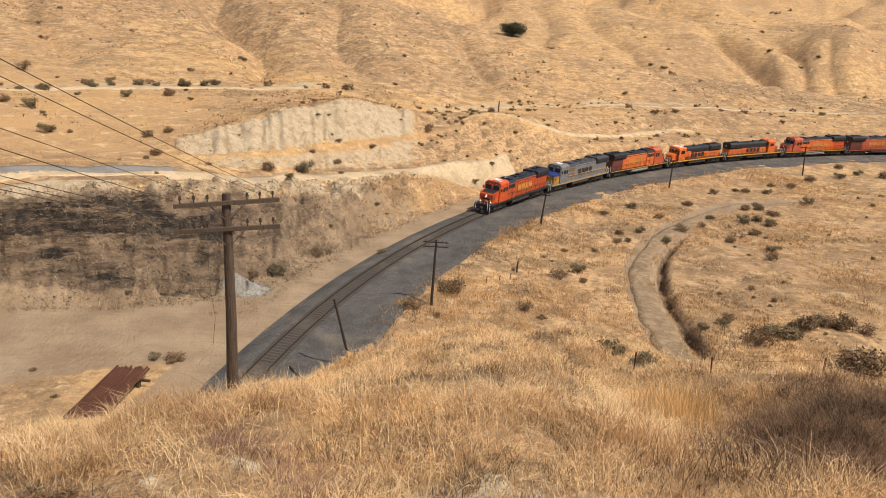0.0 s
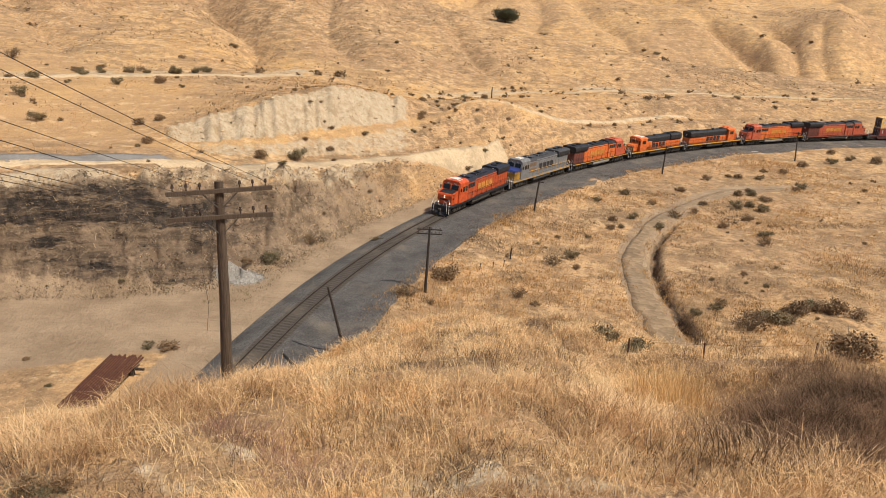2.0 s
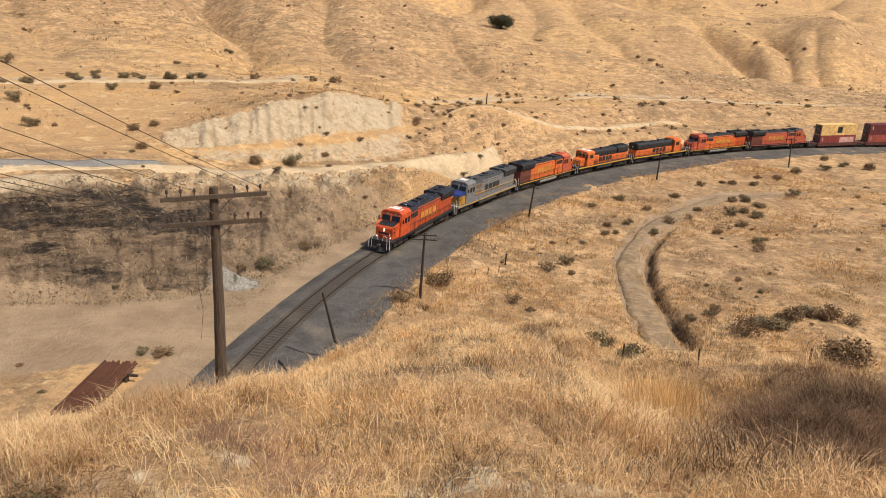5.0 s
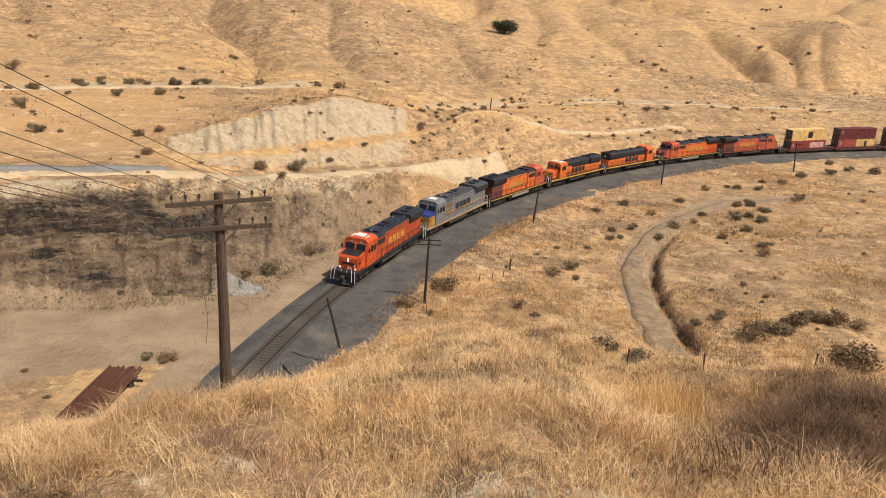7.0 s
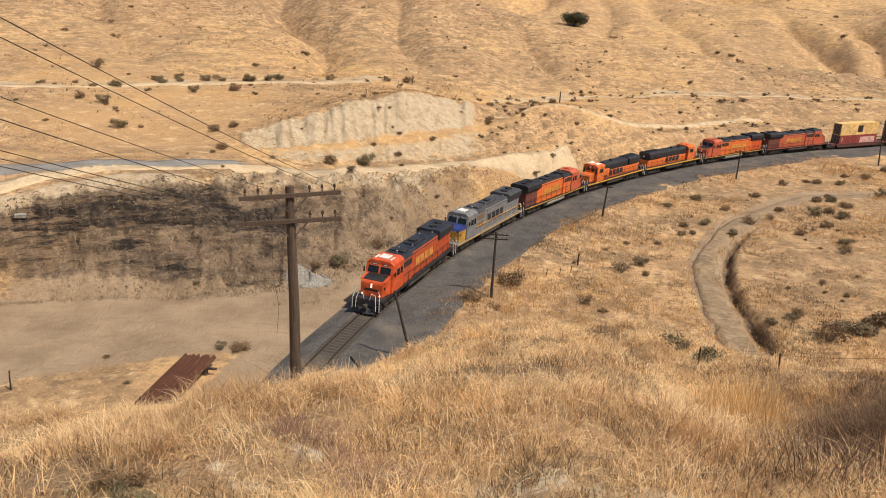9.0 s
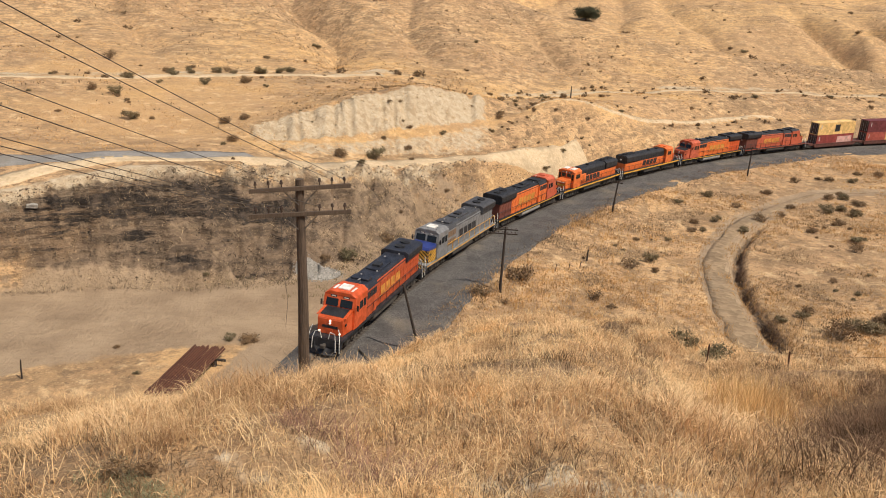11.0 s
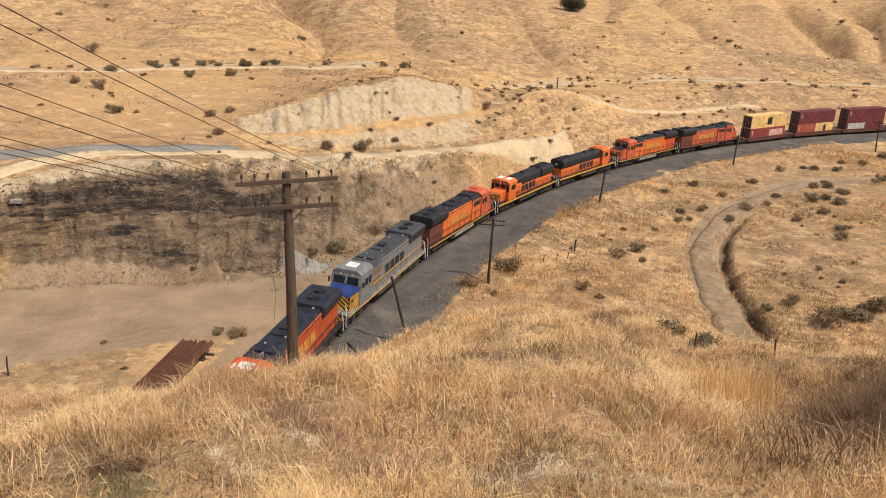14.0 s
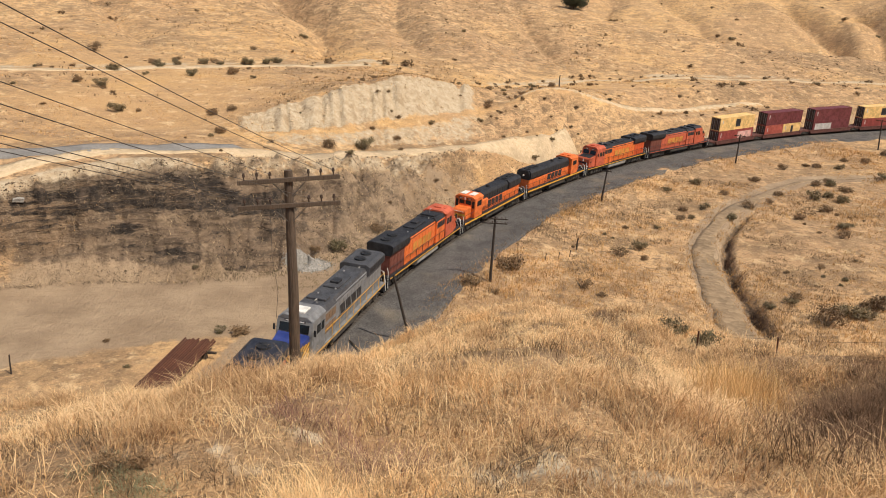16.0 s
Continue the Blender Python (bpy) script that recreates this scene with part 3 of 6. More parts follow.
def build_ground():
    az = np.concatenate([np.arange(-180, -42, 3.0), np.arange(-42, 46, 0.16), np.arange(46, 180.1, 3.0)])
    az[-1] = 180.0
    r = [0.0, 0.3]
    while r[-1] < 4600:
        r.append(r[-1] + max(0.3, 0.009 * r[-1]) * (0.5 if 82 < r[-1] < 150 else 1.0 if r[-1] < 420 else 2.2))
    r = np.array(r)
    A, Rr = np.meshgrid(np.radians(az), r)
    x, y = np.sin(A) * Rr, np.cos(A) * Rr
    z, zones = land(x, y)
    z[:, -1], z[0, :] = z[:, 0], z[0, 0]
    v = np.stack([x, y, z], -1).reshape(-1, 3)
    me = mesh_from("ground", v, grid_faces(len(r), len(az))[:, ::-1], GROUND)
    at = me.color_attributes.new("zones", "FLOAT_COLOR", "POINT")
    at.data.foreach_set("color", zones.reshape(-1, 4).astype(np.float32).ravel())
    lt = me.attributes.new("litter", "FLOAT", "POINT")
    lt.data.foreach_set("value", litter_shade_at(x, y).astype(np.float32).ravel())
    return tagged(new("ground", me), "rolling hills of dry golden grass with pale cut banks", "ground", kind="structure")


build_ground()


def ground_z(x, y):
    return float(land(np.array([x]), np.array([y]))[0][0])


def strip(name, line, half, mat, lift, label, category, thick=0.4, steps=5, uneven=0.45, seed=0):
    """A road laid on the land along a line: slightly uneven edges, with a skirt into the ground."""
    line = np.array(line, float)
    d = np.gradient(line, axis=0)
    d /= np.linalg.norm(d, axis=1)[:, None]
    nrm = np.stack([-d[:, 1], d[:, 0]], -1)
    us = np.concatenate([[-1.04], np.linspace(-1, 1, steps), [1.04]])
    off = half * (1 + uneven * fbm(np.arange(len(line)) / 2.2, np.zeros(len(line)), 3, seed + 81))
    P = line[:, None, :] + nrm[:, None, :] * (us[None, :, None] * off[:, None, None])
    z, _ = land(P[..., 0], P[..., 1])
    lifts = np.full(len(us), lift)
    lifts[0] = lifts[-1] = -thick
    v = np.concatenate([P, (z + lifts[None, :])[..., None]], -1).reshape(-1, 3)
    me = mesh_from(name, v, grid_faces(len(line), len(us))[:, ::-1], mat)
    return tagged(new(name, me), label, category, kind="structure")


def bearing_line(name, shift, a, b, step=0.4):
    az = np.arange(a, b, step)
    r = line_at(name, az)[0] + shift
    return np.stack([np.sin(np.radians(az)) * r, np.cos(np.radians(az)) * r], -1)


def plan(az, r):
    return (math.sin(radians(az)) * r, math.cos(radians(az)) * r)


strip("paved_road", bearing_line("road_far", -2.4, -60, -14.6), 1.9, ASPHALT, 0.10, "narrow grey paved road crossing the bench above the bank", "road", uneven=0.05, seed=1)
strip("dirt_road", np.concatenate([bearing_line("bank_top", 2.4, -15.8, 6.5), bearing_line("bank_top", 1.9, 6.9, 9.5)]), 1.6, PALE_ROAD, 0.10, "pale dirt road along the top of the bank", "road", seed=2)
strip("dirt_road_fork", rounded([plan(-34, 97), plan(-28, 100), plan(-24.5, 101.5), plan(-19, 102.5), plan(-15.5, 104.5)], 8), 1.15, PALE_ROAD, 0.10, "pale dirt track joining the paved road", "road", seed=3)
strip("hill_road", bearing_line("bench", 0.5, -50, -4.8), 1.25, PALE_ROAD, 0.09, "pale graded dirt road along the foot of the hills", "road", seed=4)
strip("hill_road_east", np.concatenate([bearing_line("bench", 0.5, 0.8, 40)]), 0.85, PALE_ROAD, 0.09, "pale dirt road cut along the foot of the far hill", "road", seed=5)
strip("grassy_path", bearing_line("scarp_foot", 1.4, 5.5, 22), 0.8, PALE_ROAD, 0.05, "faint pale path above the railway cutting", "path", seed=6)
strip("field_road", FIELD_LINE, 1.7 * np.interp(np.arange(len(FIELD_LINE)), [0, 8, 16, 28, 40], [0.08, 0.32, 0.62, 0.92, 1.12]), FIELD_DIRT, 0.07, "rutted grey-brown dirt track curving through the field", "road", seed=7)


# ---- the railway: ballast bed, ties, rails ----
def swept(name, profile, s0, s1, step, mat, closed=True):
    """A section (offset to the inner side, height) carried along the track."""
    prof = np.array(profile, float)
    ss = np.arange(s0, s1 + 0.01, step)
    V = []
    c, sn = math.cos(radians(CANT)), math.sin(radians(CANT))
    for s in ss:
        p, d = track(s)
        inner = np.array([-d[1], d[0]])
        q = p[None, :] + inner[None, :] * prof[:, :1]
        zz = rail_z(p[0], p[1]) + prof[:, 1]
        V.append(np.concatenate([q, zz[:, None]], -1))
    V = np.concatenate(V)
    k = len(prof)
    if closed:
        i = np.arange(len(ss) - 1)[:, None] * k + np.arange(k)[None, :]
        j = np.arange(len(ss) - 1)[:, None] * k + (np.arange(k)[None, :] + 1) % k
        f = np.stack([i, j, j + k, i + k], -1).reshape(-1, 4)
    else:
        f = grid_faces(len(ss), k)
    return mesh_from(name, V, f, mat, smooth=False)


def tilt(u, h):
    """A point of the canted track's section: u towards the inner side."""
    a = radians(CANT)
    return (u * math.cos(a) + h * math.sin(a), h * math.cos(a) - u * math.sin(a))


bed_profile = [(-4.6, -0.75), (-3.4, -0.5), (-2.2, -0.14), (-1.45, -0.083), (-0.5, -0.168), (0.7, -0.252), (1.45, -0.295), (2.3, -0.42), (3.4, -0.62), (5.2, -0.60), (7.4, -0.66), (8.8, -1.2)]
bed = swept("track_bed", bed_profile, -30, 400, 1.0, BALLAST, closed=False)
bed_ob = tagged(new("track_bed", bed), "wide bed of dark grey railway ballast on a curve", "track bed", kind="structure")
tagged(new("crib_ballast", swept("crib_ballast", [tilt(u, -0.181) for u in (-1.22, -0.6, 0.0, 0.6, 1.22)], -30, 400, 1.0, OILY, closed=False)), "dark oily ballast between the rails", "track bed", kind="structure")
railway = tagged(new("railway_track"), "single curved railway track with concrete ties and worn rails", "railway track", kind="structure")
for u in (-0.752, 0.752):
    prof = [tilt(u + a, b) for a, b in ((-0.07, -0.17), (0.07, -0.17), (0.07, -0.155), (0.012, -0.13), (0.012, -0.045), (0.036, -0.035), (0.036, 0.0), (-0.036, 0.0), (-0.036, -0.035), (-0.012, -0.045), (-0.012, -0.13), (-0.07, -0.155))]
    ob = new("rail", swept("rail", prof, -30, 400, 1.0, SHADED_RAIL))
    ob.parent = railway
    prof = [tilt(u + a, b) for a, b in ((-0.03, -0.002), (0.03, -0.002), (0.03, 0.003), (-0.03, 0.003))]
    ob = new("railhead", swept("railhead", prof, -30, 400, 1.0, RAIL_TOP))
    ob.parent = railway

# ---- mesh helpers ----


def part(name, bm, mat, parent=None, label="", smooth=False):
    """Links a bmesh as one mesh object under a thing or a part."""
    me = bpy.data.meshes.new(name)
    bmesh.ops.recalc_face_normals(bm, faces=bm.faces)
    for f in bm.faces:
        f.smooth = smooth
    bm.to_mesh(me)
    bm.free()
    me.materials.append(mat)
    ob = new(name, me)
    ob.parent = parent
    if label:
        tagged(ob, label)
    return ob


def again(ob, m, parent=None):
    """Another object on the same mesh."""
    o = new(ob.name.split(".")[0], ob.data)
    o.parent = parent or ob.parent
    o.matrix_basis = m
    return o


def bx(x0, x1, y0, y1, z0, z1, bev=0.0, bm=None):
    bm = bm or bmesh.new()
    vs = [bm.verts.new((x, y, z)) for x in (x0, x1) for y in (y0, y1) for z in (z0, z1)]
    fs = [bm.faces.new([vs[i] for i in q]) for q in ((0, 1, 3, 2), (4, 6, 7, 5), (0, 4, 5, 1), (2, 3, 7, 6), (0, 2, 6, 4), (1, 5, 7, 3))]
    if bev:
        es = list({e for f in fs for e in f.edges})
        bmesh.ops.bevel(bm, geom=es, offset=bev, segments=1, affect="EDGES")
    return bm


def prism_y(prof, y0, y1, bm=None, bev=0.0):
    """A side view (x, z) drawn out across the width."""
    bm = bm or bmesh.new()
    a = [bm.verts.new((x, y0, z)) for x, z in prof]
    b = [bm.verts.new((x, y1, z)) for x, z in prof]
    bm.faces.new(a)
    bm.faces.new(b[::-1])
    n = len(prof)
    for i in range(n):
        bm.faces.new((a[i], b[i], b[(i + 1) % n], a[(i + 1) % n]))
    if bev:
        bmesh.ops.bevel(bm, geom=list(bm.edges), offset=bev, segments=1, affect="EDGES")
    return bm


def prism_x(prof, x0, x1, bm=None, bev=0.0):
    """An end view (y, z) drawn out along the length."""
    bm = bm or bmesh.new()
    a = [bm.verts.new((x0, y, z)) for y, z in prof]
    b = [bm.verts.new((x1, y, z)) for y, z in prof]
    bm.faces.new(a)
    bm.faces.new(b[::-1])
    n = len(prof)
    for i in range(n):
        bm.faces.new((a[i], b[i], b[(i + 1) % n], a[(i + 1) % n]))
    if bev:
        bmesh.ops.bevel(bm, geom=list(bm.edges), offset=bev, segments=1, affect="EDGES")
    return bm


def tube(pts, rad, seg=6, bm=None, r2=None):
    """A round bar along points, tapering to r2."""
    bm = bm or bmesh.new()
    pts = [Vector(p) for p in pts]
    rings = []
    for i, p in enumerate(pts):
        d = (pts[min(i + 1, len(pts) - 1)] - pts[max(i - 1, 0)]).normalized()
        u = d.orthogonal().normalized() if abs(d.z) > 0.95 else d.cross(Vector((0, 0, 1))).normalized()
        w = d.cross(u)
        rr = rad if r2 is None else rad + (r2 - rad) * i / (len(pts) - 1)
        rings.append([bm.verts.new(p + (u * math.cos(a) + w * math.sin(a)) * rr) for a in (2 * math.pi * k / seg for k in range(seg))])
    for a, b in zip(rings[:-1], rings[1:]):
        for k in range(seg):
            bm.faces.new((a[k], a[(k + 1) % seg], b[(k + 1) % seg], b[k]))
    bm.faces.new(rings[0][::-1])
    bm.faces.new(rings[-1])
    return bm


# ---- the train ----
ORANGE = paint("loco_orange", (0.64, 0.088, 0.013), 0.42, 0.22)
ORANGE_RED = paint("loco_faded_red", (0.56, 0.105, 0.045), 0.55, 0.35)
DARK_RED = paint("loco_sooty_red", (0.17, 0.042, 0.026), 0.6, 0.35, (0.12, 0.09, 0.07))
ORANGE_SUN = paint("loco_bright_orange", (0.78, 0.165, 0.026), 0.42, 0.25)
BLACK = paint("loco_black", (0.012, 0.013, 0.018), 0.5, 0.12, (0.10, 0.09, 0.08))
ROOF_BLUE = paint("loco_roof", (0.014, 0.017, 0.030), 0.42, 0.10, (0.10, 0.10, 0.10))
GREY = paint("loco_grey", (0.205, 0.21, 0.22), 0.45, 0.25, (0.20, 0.17, 0.14))
GREY_ROOF = paint("loco_grey_roof", (0.055, 0.057, 0.066), 0.5, 0.45, (0.06, 0.055, 0.05))
TAN_PANEL = paint("tan_panel", (0.20, 0.125, 0.075), 0.6, 0.3)
BLUE = paint("loco_blue", (0.020, 0.045, 0.235), 0.4, 0.12)
OCHRE = paint("letter_ochre", (0.62, 0.27, 0.04), 0.5, 0.3)
# sooty paint, toned down further because the hood's side is weakly lit
ORANGE_SOOT_DIM = paint("loco_sooty_orange", (0.52, 0.078, 0.014), 0.5, 0.55, (0.13, 0.07, 0.045))
YELLOW = paint("loco_yellow", (0.80, 0.42, 0.035), 0.45, 0.18)
WHITE = paint("white_panel", (0.85, 0.83, 0.78), 0.4, 0.08)
SILVER = paint("tank_silver", (0.42, 0.41, 0.39), 0.45, 0.4, metal=0.2)
TRUCK = paint("truck_grime", (0.055, 0.047, 0.040), 0.85, 0.6, (0.14, 0.11, 0.08))
STEEL = plain("wheel_steel", (0.16, 0.14, 0.125), 0.5, 0.6)
MAROON = paint("maroon_box", (0.15, 0.022, 0.030), 0.5, 0.15)
CORAL = paint("coral_box", (0.42, 0.085, 0.060), 0.5, 0.2)
RED_BOX = paint("red_box", (0.30, 0.045, 0.040), 0.5, 0.2)
SAND_BOX = paint("yellow_box", (0.84, 0.56, 0.22), 0.5, 0.12)
PINK = paint("pale_pink_panel", (0.68, 0.40, 0.36), 0.5, 0.15)
PALE = paint("pale_grey_panel", (0.55, 0.53, 0.52), 0.5, 0.15)
WELL = paint("well_brown", (0.12, 0.035, 0.028), 0.6, 0.3)
# near-black tone standing in for the unlit end face of a container
SHADED_END = paint("container_end", (0.055, 0.035, 0.032), 0.6, 0.2)
GLASS = make_glass()
LAMP = glow("headlight", (1.0, 0.93, 0.78), 1.1)

SPEED, S_START, WHEEL_R = 6.05, 110.9, 0.533
MOVERS, SPINNERS = [], []      # (thing, offset of its middle behind the front, half truck spacing, facing), (wheelset, x, facing)


def wheel_pair(parent, x, facing, tread=0.752):
    bm = bmesh.new()
    for y in (-tread, tread):
        tube([(0, y - 0.065, 0), (0, y + 0.065, 0)], WHEEL_R, 20, bm)
        tube([(0, y + 0.066 * (1 if y > 0 else -1), 0), (0, y + 0.12 * (1 if y > 0 else -1), 0)], 0.2, 10, bm)
    tube([(0, -0.95, 0), (0, 0.95, 0)], 0.09, 8, bm)
    for a in range(4):
        c, s = math.cos(a * math.pi / 2), math.sin(a * math.pi / 2)
        for y in (-tread - 0.07, tread + 0.07):
            bx(c * 0.34 - 0.05, c * 0.34 + 0.05, y - 0.012, y + 0.012, s * 0.34 - 0.05, s * 0.34 + 0.05, 0, bm)
    ob = part("wheelset", bm, STEEL, parent)
    ob.matrix_basis = pose(x, 0, WHEEL_R)
    SPINNERS.append((ob, x, facing))
    return ob


def loco_truck(parent, x, yaw, facing, axles=3):
    bm = bmesh.new()
    L = 2.35 if axles == 3 else 1.5
    for y in (-1.08, 1.08):
        y0, y1 = y - 0.09, y + 0.09
        prism_y([(-L, 0.62), (-L + 0.3, 0.42), (L - 0.3, 0.42), (L, 0.62), (L, 0.86), (0.9, 0.95), (-0.9, 0.95), (-L, 0.86)], y0, y1, bm)
        for ax in ([-1.85, 0, 1.85] if axles == 3 else [-1.0, 1.0]):
            bx(ax - 0.24, ax + 0.24, y - 0.17, y + 0.17, 0.34, 0.74, 0.03, bm)
        for sx in (-0.92, 0.92):
            tube([(sx, y * 1.12, 0.5), (sx, y * 1.12, 0.9)], 0.12, 8, bm)
        tube([(-L + 0.2, y * 1.14, 0.98), (L - 0.2, y * 1.14, 0.98)], 0.05, 6, bm)
    bx(-1.0, 1.0, -1.0, 1.0, 0.6, 0.92, 0.04, bm)
    t = part("truck", bm, TRUCK, parent)
    t.matrix_basis = pose(x, 0, 0, 0, 0, yaw)
    for ax in ([-1.85, 0, 1.85] if axles == 3 else [-1.0, 1.0]):
        wheel_pair(t, ax, facing)
    return t


def railings(loco, mat, xs, half=1.47, z0=1.5, low=False):
    """Walkway handrails, one a side, with a post every span."""
    for sd in (-1, 1):
        bm = bmesh.new()
        for a in xs:
            tube([(a, sd * half, z0 - 0.15), (a, sd * half, z0 + 1.0)], 0.026, 5, bm)
        tube([(xs[0], sd * half, z0 + 1.0), (xs[-1], sd * half, z0 + 1.0)], 0.026, 5, bm)
        if low:
            tube([(xs[0], sd * half, z0 + 0.5), (xs[-1], sd * half, z0 + 0.5)], 0.02, 5, bm)
        part("handrail", bm, mat, loco)


def end_gear(loco, x, sd, rail_mat, step_mat=None):
    """Pilot, plow, coupler, hoses, steps and curved end rails at one end; sd: 1 in front, -1 behind."""
    part("pilot", prism_y([(x - sd * 0.25, 1.45), (x + sd * 0.10, 1.45), (x + sd * 0.12, 0.75), (x - sd * 0.2, 0.55)], -1.5, 1.5), BLACK, loco)
    bm = bmesh.new()
    for y0, y1 in ((-1.45, -0.05), (0.05, 1.45)):
        nose = 0.62
        a = [(x, y0, 0.78), (x, y1, 0.78), (x + sd * (nose if abs(y1) < 1 else 0.22), y1, 0.16), (x + sd * (nose if abs(y0) < 1 else 0.22), y0, 0.16)]
        b = [(p[0] - sd * 0.08, p[1], p[2]) for p in a]
        va, vb = [bm.verts.new(p) for p in a], [bm.verts.new(p) for p in b]
        bm.faces.new(va)
        bm.faces.new(vb[::-1])
        for i in range(4):
            bm.faces.new((va[i], vb[i], vb[(i + 1) % 4], va[(i + 1) % 4]))
    part("snowplow", bm, BLACK, loco)
    bm = bx(min(x, x + sd * 0.45), max(x, x + sd * 0.45), -0.14, 0.14, 0.78, 1.05, 0.03)
    bx(min(x + sd * 0.38, x + sd * 0.66), max(x + sd * 0.38, x + sd * 0.66), -0.24, 0.2, 0.72, 1.1, 0.06, bm)
    part("coupler", bm, TRUCK, loco)
    for y in (-0.95, 0.95):
        part("air_hose", tube([(x + sd * 0.14, y, 1.1), (x + sd * 0.3, y * 0.93, 0.7), (x + sd * 0.4, y * 0.7, 0.42)], 0.035, 5), BLACK, loco)
    for y in (-1, 1):
        bm = bmesh.new()
        for k in range(4):
            bx(min(x - sd * 0.1, x + sd * 0.32), max(x - sd * 0.1, x + sd * 0.32), min(y * 1.18, y * 1.52), max(y * 1.18, y * 1.52), 0.42 + 0.3 * k, 0.46 + 0.3 * k, 0, bm)
        part("steps", bm, step_mat or BLACK, loco)
        bm = bmesh.new()
        tube([(x + sd * 0.34, y * 1.52, 0.45), (x + sd * 0.34, y * 1.5, 1.5), (x + sd * 0.1, y * 1.38, 2.15), (x + sd * 0.05, y * 1.25, 2.5)], 0.034, 6, bm)
        tube([(x + sd * 0.34, y * 1.14, 0.5), (x + sd * 0.32, y * 1.1, 1.5), (x + sd * 0.12, y * 0.95, 2.05), (x + sd * 0.1, y * 0.5, 2.15), (x + sd * 0.1, y * 0.32, 1.5)], 0.034, 6, bm)
        part("grab_rail", bm, rail_mat, loco)


def bars(loco, x0, x1, z0, z1, y, mat, n=4, slant=0.12, name="lettering_bar"):
    """Plain bars in place of painted lettering, on both sides of the hood."""
    w = (x1 - x0) / n
    for k in range(n):
        a = x0 + k * w + w * 0.08
        b = a + w * 0.82
        for sd in (-1, 1):
            bm = bmesh.new()
            prof = [(a - slant, z0), (b - slant, z0), (b + slant, z1), (a + slant, z1)]
            prism_y(prof, min(sd * y, sd * (y + 0.012)), max(sd * y, sd * (y + 0.012)), bm)
            part(name, bm, mat, loco)


def logo(loco, x0, x1, z0, z1, y, mat):
    """A painted emblem as plain shapes: four close blocks over a long wedge."""
    bars(loco, x0, x1, z0 + 0.2, z1, y, mat, 4, 0.1)
    for sd in (-1, 1):
        prof = [(x0 - 0.5, z0 - 0.02), (x1 + 0.3, z0 + 0.08), (x1 + 0.3, z0 + 0.15), (x0 - 0.5, z0 + 0.04)]
        part("emblem_wedge", prism_y(prof, min(sd * y, sd * (y + 0.012)), max(sd * y, sd * (y + 0.012))), mat, loco)


def doors(loco, x0, x1, n, z0, z1, y, mat, name="hood_door"):
    w = (x1 - x0) / n
    first = None
    for k in range(n):
        for sd in (-1, 1):
            xc = x0 + (k + 0.5) * w
            if first is None:
                bm = bx(-w / 2 + 0.035, w / 2 - 0.035, -0.02, 0.02, z0, z1, 0.012)
                bx(w / 2 - 0.14, w / 2 - 0.09, -0.04, 0.04, (z0 + z1) / 2 - 0.09, (z0 + z1) / 2 + 0.09, 0, bm)
                first = part(name, bm, mat, loco)
                first.matrix_basis = pose(xc, sd * y, 0)
            else:
                again(first, pose(xc, sd * y, 0))


def fan(loco, x, z, rad, mat):
    bm = tube([(x, 0, z), (x, 0, z + 0.16)], rad, 18)
    tube([(x, 0, z + 0.16), (x, 0, z + 0.19)], rad * 0.3, 8, bm)
    for a in range(6):
        c, s = math.cos(a * math.pi / 3), math.sin(a * math.pi / 3)
        tube([(x, 0, z + 0.18), (x + c * rad, s * rad, z + 0.18)], 0.02, 4, bm)
    part("roof_fan", bm, mat, loco)


def number_board(loco, x, y, z, sd):
    ob = part("number_board", bx(x - 0.02, x + 0.03, y - 0.3, y + 0.3, z - 0.09, z + 0.09, 0.01), BLACK, loco)
    part("digits_bar", bx(x + 0.03 if sd > 0 else x - 0.03, x + 0.036 if sd > 0 else x - 0.026, y - 0.2, y + 0.2, z - 0.045, z + 0.045), WHITE, ob)


def clip_band(poly, lo, hi):
    """The part of a convex outline (y, z) between two heights."""
    for keep_up, lim in ((True, lo), (False, hi)):
        out = []
        for (ya, za), (yb, zb) in zip(poly, poly[1:] + poly[:1]):
            ia, ib = (za >= lim, zb >= lim) if keep_up else (za <= lim, zb <= lim)
            if ia:
                out.append((ya, za))
            if ia != ib:
                t = (lim - za) / (zb - za)
                out.append((ya + (yb - ya) * t, lim))
        poly = out
        if not poly:
            break
    return poly


def raise_body(thing, factor):
    """Draws out everything above the walkway, so that the roof stands at its true height."""
    seen = set()
    for ob in thing.children_recursive:
        if ob.type != "MESH" or ob.name.startswith(("truck", "wheelset")) or ob.data.name in seen:
            continue
        seen.add(ob.data.name)
        for v in ob.data.vertices:
            if v.co.z > 1.5:
                v.co.z = 1.5 + (v.co.z - 1.5) * factor


